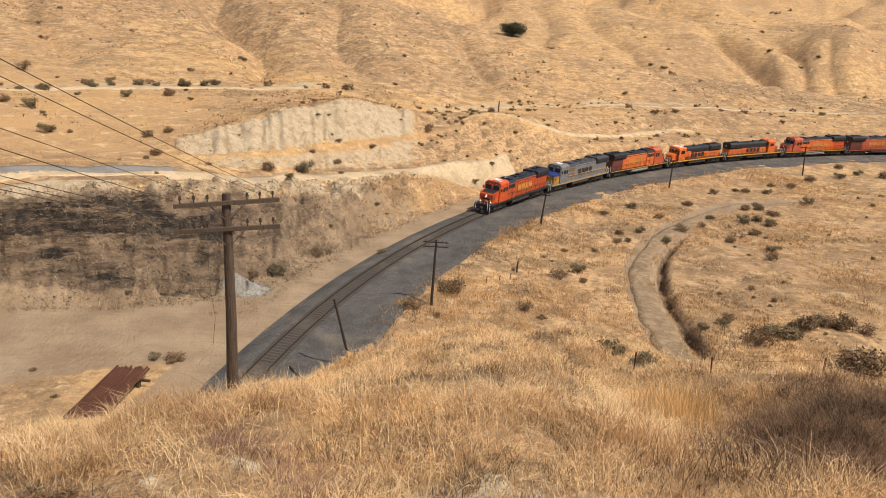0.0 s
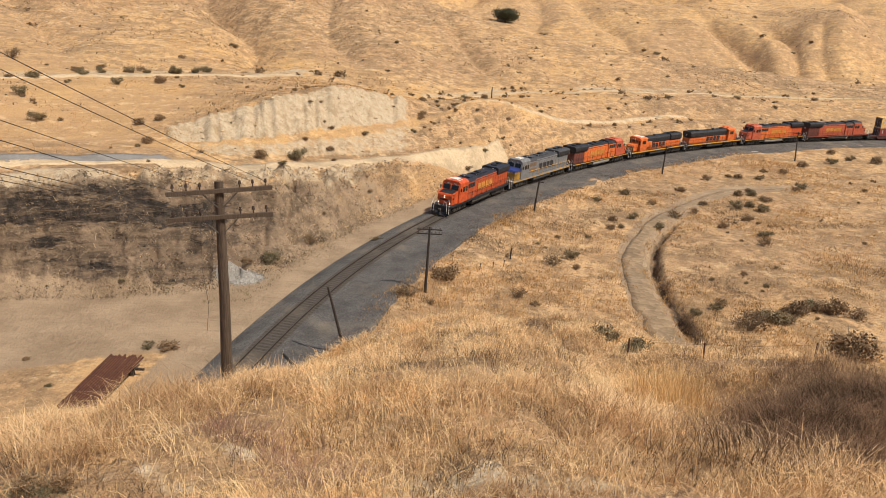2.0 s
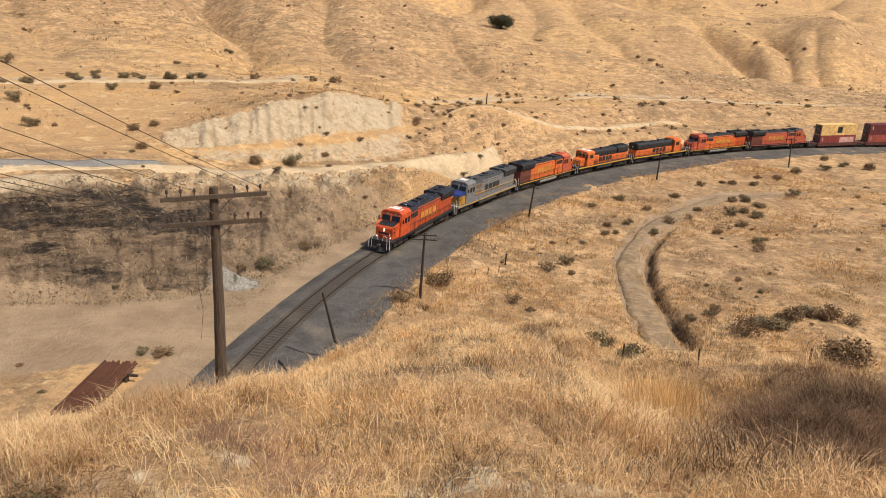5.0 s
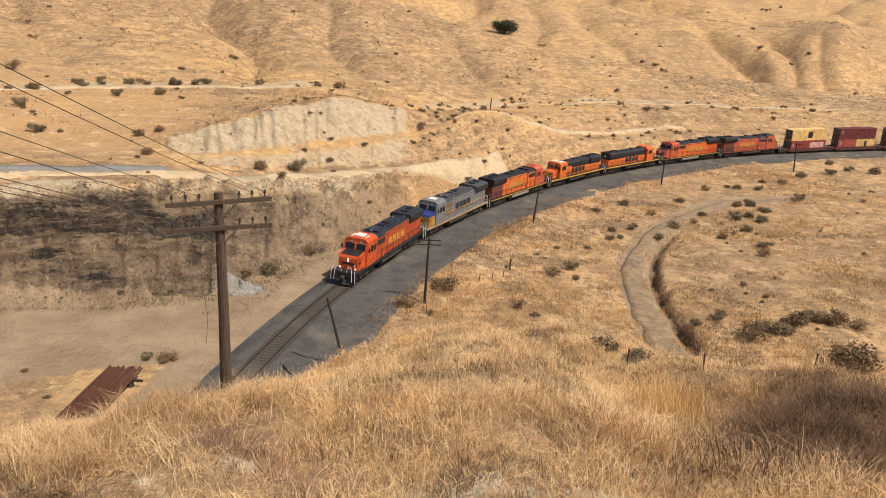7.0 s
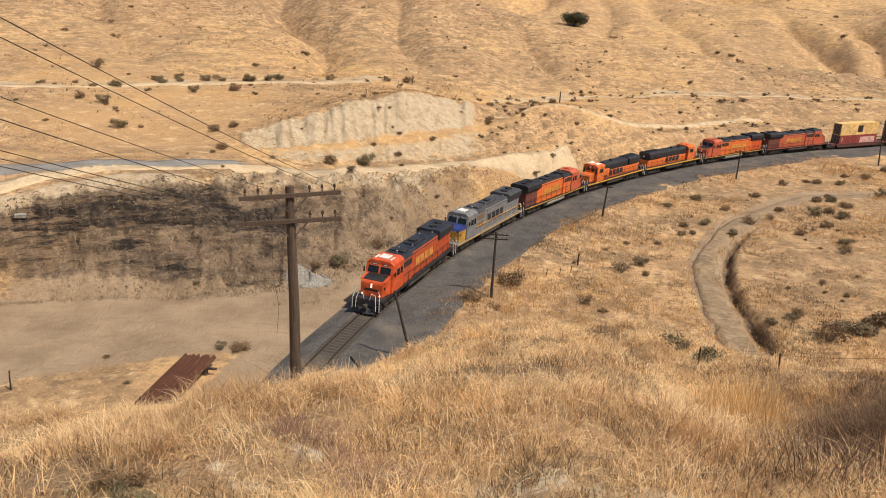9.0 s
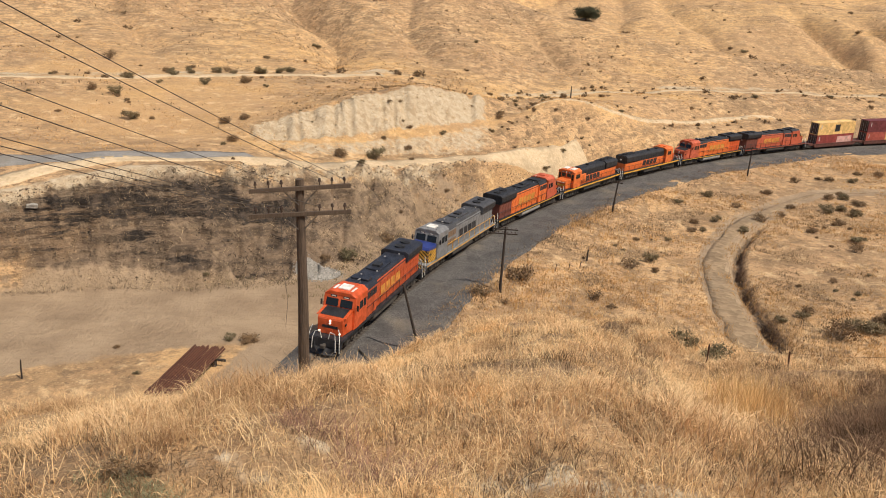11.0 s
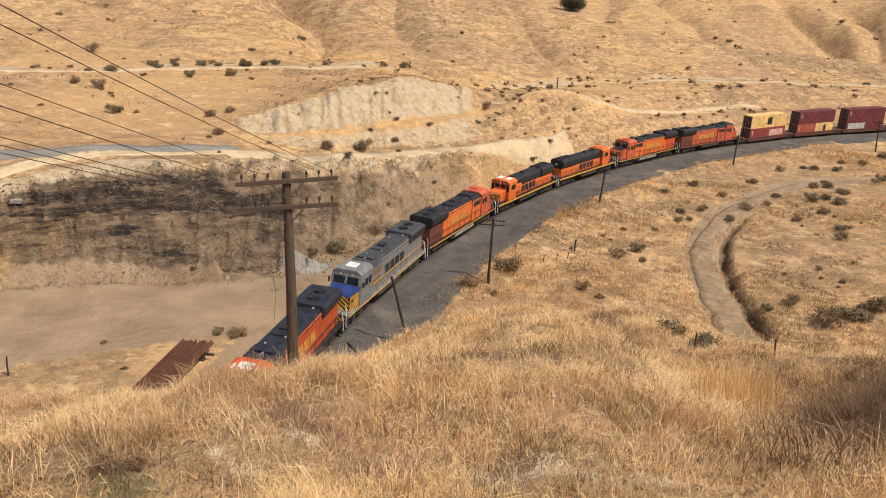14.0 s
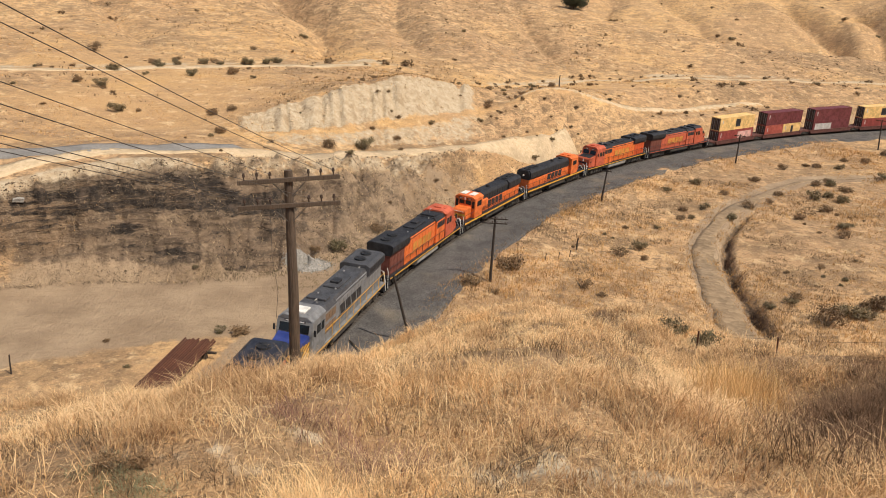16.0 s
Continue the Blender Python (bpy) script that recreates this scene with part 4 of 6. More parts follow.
def ge_loco(label, c, offset, facing, yaw):
    """A modern six-axle road locomotive with a wide nose and flared radiators. c: paints by part."""
    L = tagged(new("locomotive"), label, "locomotive", "locomotives of the train")
    half_w = 1.56
    part("underframe", prism_x([(-half_w, 1.5), (half_w, 1.5), (half_w, 1.22), (1.1, 1.0), (-1.1, 1.0), (-half_w, 1.22)], -10.55, 10.55), c["sill"], L)
    for sd in (-1, 1):
        part("sill_stripe", bx(-10.4, 10.4, min(sd * half_w, sd * (half_w + 0.012)), max(sd * half_w, sd * (half_w + 0.012)), 1.31, 1.43), c["stripe"], L)
    tank = part("fuel_tank", prism_x([(-1.45, 1.18), (1.45, 1.18), (1.5, 0.75), (1.2, 0.42), (-1.2, 0.42), (-1.5, 0.75)], -3.0, 3.1, bev=0.05), c["tank"], L)
    for sd in (-1, 1):
        part("air_tank", tube([(-3.0, sd * 1.32, 1.02), (2.2, sd * 1.32, 1.02)], 0.17, 10), c["tank"], L, smooth=True)
    ty = math.degrees(6.9 / RC) * facing
    loco_truck(L, 6.9, ty, facing)
    loco_truck(L, -6.9, -ty, facing)
    # nose and cab
    nose = [(7.7, 1.5), (9.7, 1.5), (9.67, 2.86), (9.5, 3.06), (7.7, 3.36)]
    bm = prism_y(nose, -1.42, 1.42)
    for v in bm.verts:
        if v.co.x > 9.0:
            v.co.y *= 0.86
    bmesh.ops.bevel(bm, geom=list(bm.edges), offset=0.05, segments=2, affect="EDGES")
    part("nose", bm, c["nose"], L)
    bm = prism_y([(8.02, 3.305), (9.42, 3.072), (9.42, 3.10), (8.02, 3.335)], -1.12, 1.12)
    part("antiglare_panel", bm, BLUE if c["chevrons"] else BLACK, L)
    for sd in (-1, 1):
        if not c["chevrons"]:
            part("nose_trim", prism_y([(7.9, 3.26), (9.5, 2.99), (9.5, 3.06), (7.9, 3.33)], min(sd * 1.28, sd * 1.42), max(sd * 1.28, sd * 1.42)), c["trim"], L)
    cabp = [(5.1, 1.5), (8.0, 1.5), (8.0, 3.34), (7.76, 4.05), (7.66, 4.36), (5.1, 4.36)]
    bm = prism_y(cabp, -1.56, 1.56)
    bmesh.ops.bevel(bm, geom=list(bm.edges), offset=0.06, segments=2, affect="EDGES")
    part("cab", bm, c["cab"], L)
    part("cab_roof", prism_x([(-1.56, 4.28), (1.56, 4.28), (1.05, 4.62), (-1.05, 4.62)], 4.95, 7.72, bev=0.04), c["cab_roof"], L)
    aircon = part("air_conditioner", bx(5.9, 7.1, -0.55, 0.55, 4.6, 4.78, 0.05), WHITE if c["roof_patches"] or c["chevrons"] else c["cab_roof"], L)
    for sd in (-1, 1):
        part("roof_panel", bx(6.1, 7.2, min(sd * 0.78, sd * 0.98), max(sd * 0.78, sd * 0.98), 4.625, 4.66), WHITE if c["roof_patches"] else c["cab_roof"], L)
        y0, y1 = sorted((sd * 0.12, sd * 1.28))
        bm = prism_y([(8.015, 3.40), (7.80, 4.02), (7.755, 4.0), (7.97, 3.38)], y0, y1)
        part("windshield", bm, GLASS, L)
        for a, b in ((5.4, 6.0), (6.15, 6.9)):
            bm = bx(a, b, min(sd * 1.555, sd * 1.575), max(sd * 1.555, sd * 1.575), 3.05, 3.75, 0.006)
            part("cab_window", bm, GLASS, L)
        part("cab_door", bx(7.1, 7.65, min(sd * 1.55, sd * 1.58), max(sd * 1.55, sd * 1.58), 1.55, 3.5, 0.01), c["cab"], L)
        bm = tube([(7.75, sd * 1.55, 3.5), (7.85, sd * 1.8, 3.5)], 0.02, 4)
        bx(7.8, 7.86, min(sd * 1.7, sd * 1.88), max(sd * 1.7, sd * 1.88), 3.25, 3.75, 0, bm)
        part("mirror", bm, BLACK, L)
        part("ditch_light", tube([(9.7, sd * 0.98, 1.72), (9.82, sd * 0.98, 1.72)], 0.085, 10), LAMP if facing > 0 and c["lit"] else WHITE, L, smooth=True)
        number_board(L, 7.73, sd * 0.62, 4.2, 1)
        part("sand_filler", bx(9.1, 9.35, min(sd * 1.28, sd * 1.35), max(sd * 1.28, sd * 1.35), 2.3, 2.5), BLACK, L)
    for z in (2.5, 2.72):
        ob = part("headlight", tube([(9.62, 0, z), (9.78, 0, z)], 0.085, 10), LAMP if c["lit"] else WHITE, L, smooth=True)
    part("nose_emblem", prism_y([(9.69, 2.08), (9.715, 2.08), (9.71, 2.3), (9.685, 2.3)], -0.75, 0.75), c["emblem"], L)
    bm = bx(9.66, 9.73, -0.28, 0.28, 1.55, 2.0, 0.01)
    part("nose_door", bm, c["nose_door"], L)
    if c["chevrons"]:
        for x, zlo, zhi, wide in ((9.76, 1.52, 2.84, 1.2), (10.69, 0.62, 1.46, 1.45)):
            part("stripe_plate", bx(x - 0.03, x, -wide, wide, zlo, zhi, 0.008), BLACK, L)
            for k in range(-4, 8):
                z_in = zlo + 0.40 * k
                for sd in (-1, 1):
                    quad = clip_band([(0.0, z_in + 0.85), (sd * wide, z_in), (sd * wide, z_in + 0.21), (0.0, z_in + 1.06)], zlo, zhi)
                    if len(quad) > 2:
                        part("warning_stripe", prism_x(quad, x, x + 0.012), YELLOW, L)
        def flank(outline, sd, lo, hi, name, mat):
            """A thin plate on the tapering side of the nose, given as (x, z)."""
            bm = bmesh.new()
            rows = [[bm.verts.new((a, sd * (1.42 - 0.1 * (a - 7.7) + off), b)) for a, b in outline] for off in (lo, hi)]
            bm.faces.new(rows[0])
            bm.faces.new(rows[1][::-1])
            n = len(outline)
            for i in range(n):
                bm.faces.new((rows[0][i], rows[1][i], rows[1][(i + 1) % n], rows[0][(i + 1) % n]))
            part(name, bm, mat, L)

        for sd in (-1, 1):
            flank([(8.02, 1.52), (9.66, 1.52), (9.66, 2.84), (8.02, 2.84)], sd, -0.02, 0.012, "stripe_plate", BLACK)
            for k in range(-4, 8):
                z_in = 1.52 + 0.40 * k
                quad = clip_band([(9.66, z_in), (8.02, z_in + 1.16), (8.02, z_in + 1.37), (9.66, z_in + 0.21)], 1.52, 2.84)
                if len(quad) > 2:
                    flank(quad, sd, 0.012, 0.024, "warning_stripe", YELLOW)
    # hood
    part("auxiliary_cab", bx(2.4, 5.1, -1.42, 1.42, 1.5, 4.05, 0.04), c["hood"], L)
    part("hood", bx(-6.3, 2.4, -1.24, 1.24, 1.5, 4.1, 0.04), c["hood"], L)
    part("hood_roof", prism_x([(-1.44, 3.98), (1.44, 3.98), (1.12, 4.42), (-1.12, 4.42)], 2.3, 5.12, bev=0.03), c["roof"], L)
    part("engine_roof", prism_x([(-1.28, 3.88), (1.28, 3.88), (1.05, 4.36), (-1.05, 4.36)], -6.3, 2.3, bev=0.03), c["roof"], L)
    part("roof_hatch", bx(-2.8, 0.4, -0.72, 0.72, 4.34, 4.52, 0.04), c["roof"], L)
    part("exhaust_stack", bx(-1.4, -0.4, -0.4, 0.4, 4.5, 4.72, 0.04), BLACK, L)
    for k in range(6):
        part("lifting_lug", bx(-5.6 + k * 1.5, -5.48 + k * 1.5, -0.06 + 0.5 * (-1) ** k, 0.06 + 0.5 * (-1) ** k, 4.36, 4.46), PALE, L)
    bm = bx(2.6, 3.6, -0.9, 0.9, 4.4, 4.6, 0.04)
    part("brake_grid", bm, c["roof"], L)
    part("radiator_body", bx(-10.0, -6.3, -1.22, 1.22, 1.5, 3.75, 0.04), c["rear"], L)
    part("radiator_housing", prism_x([(-1.25, 3.5), (1.25, 3.5), (1.55, 3.86), (1.55, 4.5), (1.2, 4.68), (-1.2, 4.68), (-1.55, 4.5), (-1.55, 3.86)], -10.05, -5.6, bev=0.03), c["roof"], L)
    for k in range(4):
        for sd in (-1, 1):
            part("radiator_grille", bx(-9.8 + k * 1.05, -8.85 + k * 1.05, min(sd * 1.55, sd * 1.57), max(sd * 1.55, sd * 1.57), 3.95, 4.42, 0.01), BLACK, L)
    fan(L, -7.0, 4.66, 0.55, BLACK)
    fan(L, -8.7, 4.66, 0.55, BLACK)
    part("horn", tube([(4.1, 0.3, 4.45), (4.1, 0.3, 4.75), (4.6, 0.3, 4.8)], 0.05, 6), SILVER, L)
    doors(L, -6.1, 2.2, 9, 1.65, 3.7, 1.24, c["doors"])
    doors(L, -9.85, -6.45, 4, 1.65, 3.3, 1.22, c["rear"])
    doors(L, 2.55, 4.95, 3, 3.2, 3.85, 1.42, c["louvre"], "louvre_panel")
    if c["chevrons"]:
        doors(L, 2.5, 4.9, 3, 2.2, 2.9, 1.42, TAN_PANEL, "tan_panel")
    logo(L, -4.2, 1.2, 2.25, 3.3, 1.265, c["letter"])
    part("end_headlight", tube([(-10.02, 0, 3.3), (-10.12, 0, 3.3)], 0.16, 10), WHITE, L, smooth=True)
    end_gear(L, 10.55, 1, c["rails_end"])
    end_gear(L, -10.55, -1, c["rails_end"])
    railings(L, c["rails"], [-10.4 + k * 1.72 for k in range(10)])
    raise_body(L, 1.075)
    MOVERS.append((L, offset, 6.9, facing, 0))
    return L


def emd_loco(label, c, offset, facing):
    """An older six-axle road switcher with a low narrow nose and long end platforms."""
    L = tagged(new("locomotive"), label, "locomotive", "locomotives of the train")
    half_w = 1.55
    part("underframe", prism_x([(-half_w, 1.58), (half_w, 1.58), (half_w, 1.2), (1.0, 1.0), (-1.0, 1.0), (-half_w, 1.2)], -9.95, 9.95), c["sill"], L)
    for sd in (-1, 1):
        part("sill_stripe", bx(-9.9, 9.9, min(sd * half_w, sd * (half_w + 0.012)), max(sd * half_w, sd * (half_w + 0.012)), 1.33, 1.56), c["stripe"], L)
    part("fuel_tank", prism_x([(-1.4, 1.15), (1.4, 1.15), (1.45, 0.7), (1.1, 0.42), (-1.1, 0.42), (-1.45, 0.7)], -2.6, 3.0, bev=0.05), c["tank"], L)
    for sd in (-1, 1):
        part("air_tank", tube([(-2.5, sd * 1.3, 1.04), (2.6, sd * 1.3, 1.04)], 0.16, 10), TRUCK, L, smooth=True)
    ty = math.degrees(6.6 / RC) * facing
    loco_truck(L, 6.6, ty, facing)
    loco_truck(L, -6.6, -ty, facing)
    part("nose", prism_y([(7.0, 1.58), (8.75, 1.58), (8.75, 2.75), (8.6, 3.0), (7.0, 3.1)], -0.95, 0.95, bev=0.05), c["nose"], L)
    part("nose_stripe", bx(8.74, 8.77, -0.93, 0.93, 2.1, 2.35), c["emblem"], L)
    part("nose_grab", tube([(8.8, -0.7, 2.7), (8.82, 0.7, 2.7)], 0.025, 5), c["rails_end"], L)
    bm = prism_y([(4.7, 1.58), (7.1, 1.58), (7.1, 4.1), (6.95, 4.25), (4.7, 4.25)], -1.52, 1.52, bev=0.05)
    part("cab", bm, c["cab"], L)
    part("cab_roof", prism_x([(-1.55, 4.2), (1.55, 4.2), (0.95, 4.5), (-0.95, 4.5)], 4.55, 7.2, bev=0.04), c["cab_roof"], L)
    for sd in (-1, 1):
        part("roof_panel", bx(5.2, 6.7, min(sd * 0.25, sd * 1.0), max(sd * 0.25, sd * 1.0), 4.48, 4.62, 0.04), WHITE if c["roof_patches"] else c["cab_roof"], L)
        part("windshield", bx(7.09, 7.12, min(sd * 0.1, sd * 0.85), max(sd * 0.1, sd * 0.85), 3.3, 3.85, 0.01), GLASS, L)
        part("corner_window", bx(7.09, 7.12, min(sd * 1.0, sd * 1.4), max(sd * 1.0, sd * 1.4), 2.9, 3.85, 0.01), GLASS, L)
        part("cab_window", bx(5.2, 6.5, min(sd * 1.515, sd * 1.535), max(sd * 1.515, sd * 1.535), 3.1, 3.8, 0.006), GLASS, L)
        number_board(L, 7.12, sd * 0.6, 4.08, 1)
    for z in (3.98, 4.18):
        part("headlight", tube([(7.1, 0, z), (7.2, 0, z)], 0.09, 10), WHITE, L, smooth=True)
    part("hood", bx(-8.9, 4.7, -1.0, 1.0, 1.58, 2.95, 0.03), c["hood"], L)
    part("hood_upper", prism_x([(-1.0, 2.95), (1.0, 2.95), (1.0, 3.95), (0.75, 4.3), (-0.75, 4.3), (-1.0, 3.95)], -8.9, 4.68, bev=0.03), c["upper"], L)
    part("blower_duct", bx(2.6, 4.6, 0.98, 1.3, 2.2, 3.4, 0.04), c["hood"], L)
    part("radiator_housing", prism_x([(-1.02, 3.0), (1.02, 3.0), (1.25, 3.3), (1.25, 4.1), (0.9, 4.42), (-0.9, 4.42), (-1.25, 4.1), (-1.25, 3.3)], -8.8, -4.6, bev=0.03), c["upper"], L)
    for x in (-5.3, -6.6, -7.9):
        fan(L, x, 4.38, 0.52, BLACK)
    fan(L, 3.3, 4.26, 0.42, BLACK)
    part("exhaust_stack", tube([(0.3, 0, 4.25), (0.3, 0, 4.6)], 0.28, 10), BLACK, L)
    doors(L, -4.3, 2.5, 8, 1.7, 2.9, 1.0, c["hood"])
    doors(L, -8.7, -4.5, 4, 1.7, 2.85, 1.0, c["hood"])
    doors(L, -4.3, 2.5, 8, 3.0, 3.85, 1.0, c["upper"])
    logo(L, -2.9, 2.2, 1.75, 2.88, 1.024, c["letter"])
    part("end_headlight", tube([(-8.9, 0, 3.6), (-9.0, 0, 3.6)], 0.15, 10), WHITE, L, smooth=True)
    end_gear(L, 9.95, 1, c["rails_end"])
    end_gear(L, -9.95, -1, c["rails_end"])
    railings(L, c["rails"], [-9.8 + k * 1.78 for k in range(12)], 1.47, 1.58)
    MOVERS.append((L, offset, 6.6, facing, 0))
    return L


def scheme(**k):
    base = dict(sill=BLACK, stripe=ORANGE, tank=TRUCK, nose=ORANGE, cab=ORANGE, cab_roof=ORANGE, trim=YELLOW, nose_door=ORANGE, emblem=BLACK, hood=ORANGE, roof=BLACK, rear=ORANGE,
                doors=ORANGE, letter=BLACK, rails=BLACK, rails_end=WHITE, roof_patches=False, chevrons=False, lit=False, upper=BLACK, louvre=BLACK)
    base.update(k)
    return base


ge_loco("orange freight locomotive with black roof leading the train", scheme(stripe=BLACK, trim=ORANGE, roof=ROOF_BLUE, roof_patches=True, lit=True, hood=ORANGE_SOOT_DIM, doors=ORANGE_SOOT_DIM, rear=ORANGE_SOOT_DIM, letter=OCHRE), 11.25, 1, 0)
ge_loco("silver-grey locomotive with blue nose and black-yellow chevrons", scheme(nose=BLUE, cab=GREY, cab_roof=GREY, hood=GREY, rear=GREY, doors=GREY, roof=GREY_ROOF, trim=BLUE, nose_door=BLUE, emblem=BLUE, stripe=YELLOW, sill=GREY, letter=BLACK, chevrons=True, rails=YELLOW, louvre=TAN_PANEL), 33.75, 1, 0)
ge_loco("orange locomotive running backwards with yellow-lettered hood and silver tank", scheme(stripe=YELLOW, hood=ORANGE_SUN, doors=ORANGE_SUN, cab=ORANGE_RED, cab_roof=ORANGE_RED, rear=DARK_RED, letter=OCHRE, tank=SILVER, rails=BLACK), 56.25, -1, 0)
emd_loco("short-nosed orange and black locomotive with white cab roof panels", scheme(stripe=YELLOW, cab=ORANGE_SUN, cab_roof=ORANGE_SUN, nose=ORANGE_SUN, emblem=YELLOW, roof_patches=True, hood=ORANGE_SUN), 78.1, 1)
emd_loco("short-nosed orange and black locomotive with cab at the back", scheme(stripe=YELLOW, emblem=YELLOW, hood=ORANGE_SUN, cab=ORANGE_SUN, cab_roof=ORANGE_SUN), 99.3, -1)
ge_loco("sun-faded bright orange locomotive with silver fuel tank", scheme(stripe=YELLOW, hood=ORANGE_SUN, doors=ORANGE_SUN, letter=OCHRE, tank=SILVER, rear=ORANGE, nose=ORANGE_RED, cab=ORANGE_RED, cab_roof=ORANGE_RED, trim=ORANGE_RED), 121.15, 1, 0)
ge_loco("dark orange locomotive running backwards before the container cars", scheme(stripe=ORANGE_RED, hood=ORANGE_RED, doors=ORANGE_RED, cab=ORANGE_RED, rear=DARK_RED, nose=ORANGE_RED, letter=OCHRE, rails=BLACK, cab_roof=BLACK), 143.65, -1, 0)


def well_car(offset, first, last):
    """One unit of an articulated double-stack car."""
    L = tagged(new("well_car"), "brown double-stack well car unit on shared trucks", "rail car", "well cars of the train")
    for sd in (-1, 1):
        bm = prism_y([(-7.1, 1.15), (7.1, 1.15), (6.5, 0.42), (-6.5, 0.42)], min(sd * 1.36, sd * 1.5), max(sd * 1.36, sd * 1.5))
        part("side_sill", bm, WELL, L)
        bm = bx(-7.0, 7.0, min(sd * 1.32, sd * 1.55), max(sd * 1.32, sd * 1.55), 1.12, 1.2)
        for k in range(9):
            bx(-6.0 + k * 1.5 - 0.06, -6.0 + k * 1.5 + 0.06, min(sd * 1.5, sd * 1.54), max(sd * 1.5, sd * 1.54), 0.45, 1.12, 0, bm)
        part("top_chord", bm, WELL, L)
    part("floor", bx(-6.4, 6.4, -1.36, 1.36, 0.28, 0.36), WELL, L)
    for sd in (-1, 1):
        part("end_platform", prism_y([(sd * 6.6, 1.18), (sd * 8.2, 1.12), (sd * 8.2, 0.85), (sd * 6.6, 0.7)], -1.3, 1.3), WELL, L)
        for y in (-1.35, 1.35):
            part("end_ladder", tube([(sd * 7.9, y, 1.1), (sd * 7.9, y, 1.9), (sd * 7.4, y, 1.9), (sd * 7.4, y, 1.1)], 0.03, 5), WELL, L)
    loco_truck(L, 8.2, 2.4, 1, 2)
    if last:
        loco_truck(L, -8.2, -2.4, 1, 2)
    MOVERS.append((L, offset, 8.2, 1, 0))


def container(offset, dx, z0, length, mat, label, panel=None, panel_span=(0.55, 0.95), square=None, h=2.78):
    """A corrugated steel box with corner posts, ribs and door bars, lying in or on the stack."""
    L = tagged(new("shipping_container"), label, "container", "containers on the well cars")
    hl = length / 2
    bm = bx(-hl + 0.05, hl - 0.05, -1.19, 1.19, z0 + 0.1, z0 + h - 0.06)
    n = int(length / 0.56)
    for k in range(n):
        a = -hl + 0.3 + k * (length - 0.6) / n
        for sd in (-1, 1):
            bx(a, a + 0.28, min(sd * 1.18, sd * 1.212), max(sd * 1.18, sd * 1.212), z0 + 0.18, z0 + h - 0.16, 0, bm)
    part("box", bm, mat, L)
    bm = bmesh.new()
    for x in (-hl + 0.07, hl - 0.07):
        for y in (-1.15, 1.15):
            bx(x - 0.07, x + 0.07, y - 0.07, y + 0.07, z0, z0 + h, 0, bm)
        bx(x - 0.06, x + 0.06, -1.1, 1.1, z0 + h - 0.14, z0 + h, 0, bm)
        bx(x - 0.06, x + 0.06, -1.1, 1.1, z0, z0 + 0.14, 0, bm)
    for y in (-1.16, 1.16):
        bx(-hl, hl, y - 0.06, y + 0.06, z0 + h - 0.12, z0 + h, 0, bm)
        bx(-hl, hl, y - 0.06, y + 0.06, z0, z0 + 0.13, 0, bm)
    part("corner_frame", bm, mat, L)
    bm = bmesh.new()
    for y in (-0.85, -0.35, 0.35, 0.85):
        tube([(hl - 0.01, y, z0 + 0.15), (hl - 0.01, y, z0 + h - 0.15)], 0.025, 5, bm)
    part("door_bars", bm, PALE, L)
    for sd in (-1, 1):
        # doors on the end turned from the sun, its shade painted on
        part("door_leaf", bx(hl - 0.06, hl - 0.03, min(0.02 * sd, 1.08 * sd), max(0.02 * sd, 1.08 * sd), z0 + 0.16, z0 + h - 0.16), SHADED_END, L)
        if panel:
            part("painted_panel", bx(hl - length * panel_span[1], hl - length * panel_span[0], min(sd * 1.21, sd * 1.225), max(sd * 1.21, sd * 1.225), z0 + 0.45, z0 + h - 0.55), panel, L)
        if square:
            part("emblem", bx(hl - length * 0.58, hl - length * 0.45, min(sd * 1.21, sd * 1.23), max(sd * 1.21, sd * 1.23), z0 + 0.6, z0 + 2.25), square, L)
        part("code_bar", bx(hl - 1.0, hl - 0.75, min(sd * 1.21, sd * 1.225), max(sd * 1.21, sd * 1.225), z0 + 1.4, z0 + 2.3), PALE, L)
    MOVERS.append((L, offset, 8.2, 1, dx))
    return L


w_off = 154.9 + 9.35
FORTY = 12.19
STACK = [
    ("yellow", "red_pink"), ("maroon", "coral_yellow"), ("maroon", "maroon_white"), ("yellow", "red"), ("maroon", "maroon_white"), ("yellow", "red_pink"),
]
for i, (top, low) in enumerate(STACK):
    off = w_off + i * 16.66
    well_car(off, i == 0, i in (4, 5))
    zt = 0.36 + 2.8
    if low == "red_pink":
        container(off, 0, 0.36, FORTY, RED_BOX, "red shipping container with a pale pink panel, in a well", PINK)
    elif low == "coral_yellow":
        container(off, 3.07, 0.36, 6.06, CORAL, "short coral-red shipping container in a well")
        container(off, -3.07, 0.36, 6.06, SAND_BOX, "short yellow shipping container in a well", None, square=BLACK)
    elif low == "maroon_white":
        container(off, 0, 0.36, FORTY, MAROON, "dark red shipping container with a pale lettered panel, in a well", PALE, (0.06, 0.5))
    else:
        container(off, 0, 0.36, FORTY, RED_BOX, "plain red shipping container in a well")
    if top == "yellow":
        container(off, 0, zt, FORTY, SAND_BOX, "yellow shipping container with a dark emblem, stacked on top", None, square=BLACK)
    else:
        container(off, 0, zt, FORTY, MAROON, "maroon shipping container stacked on top of another")


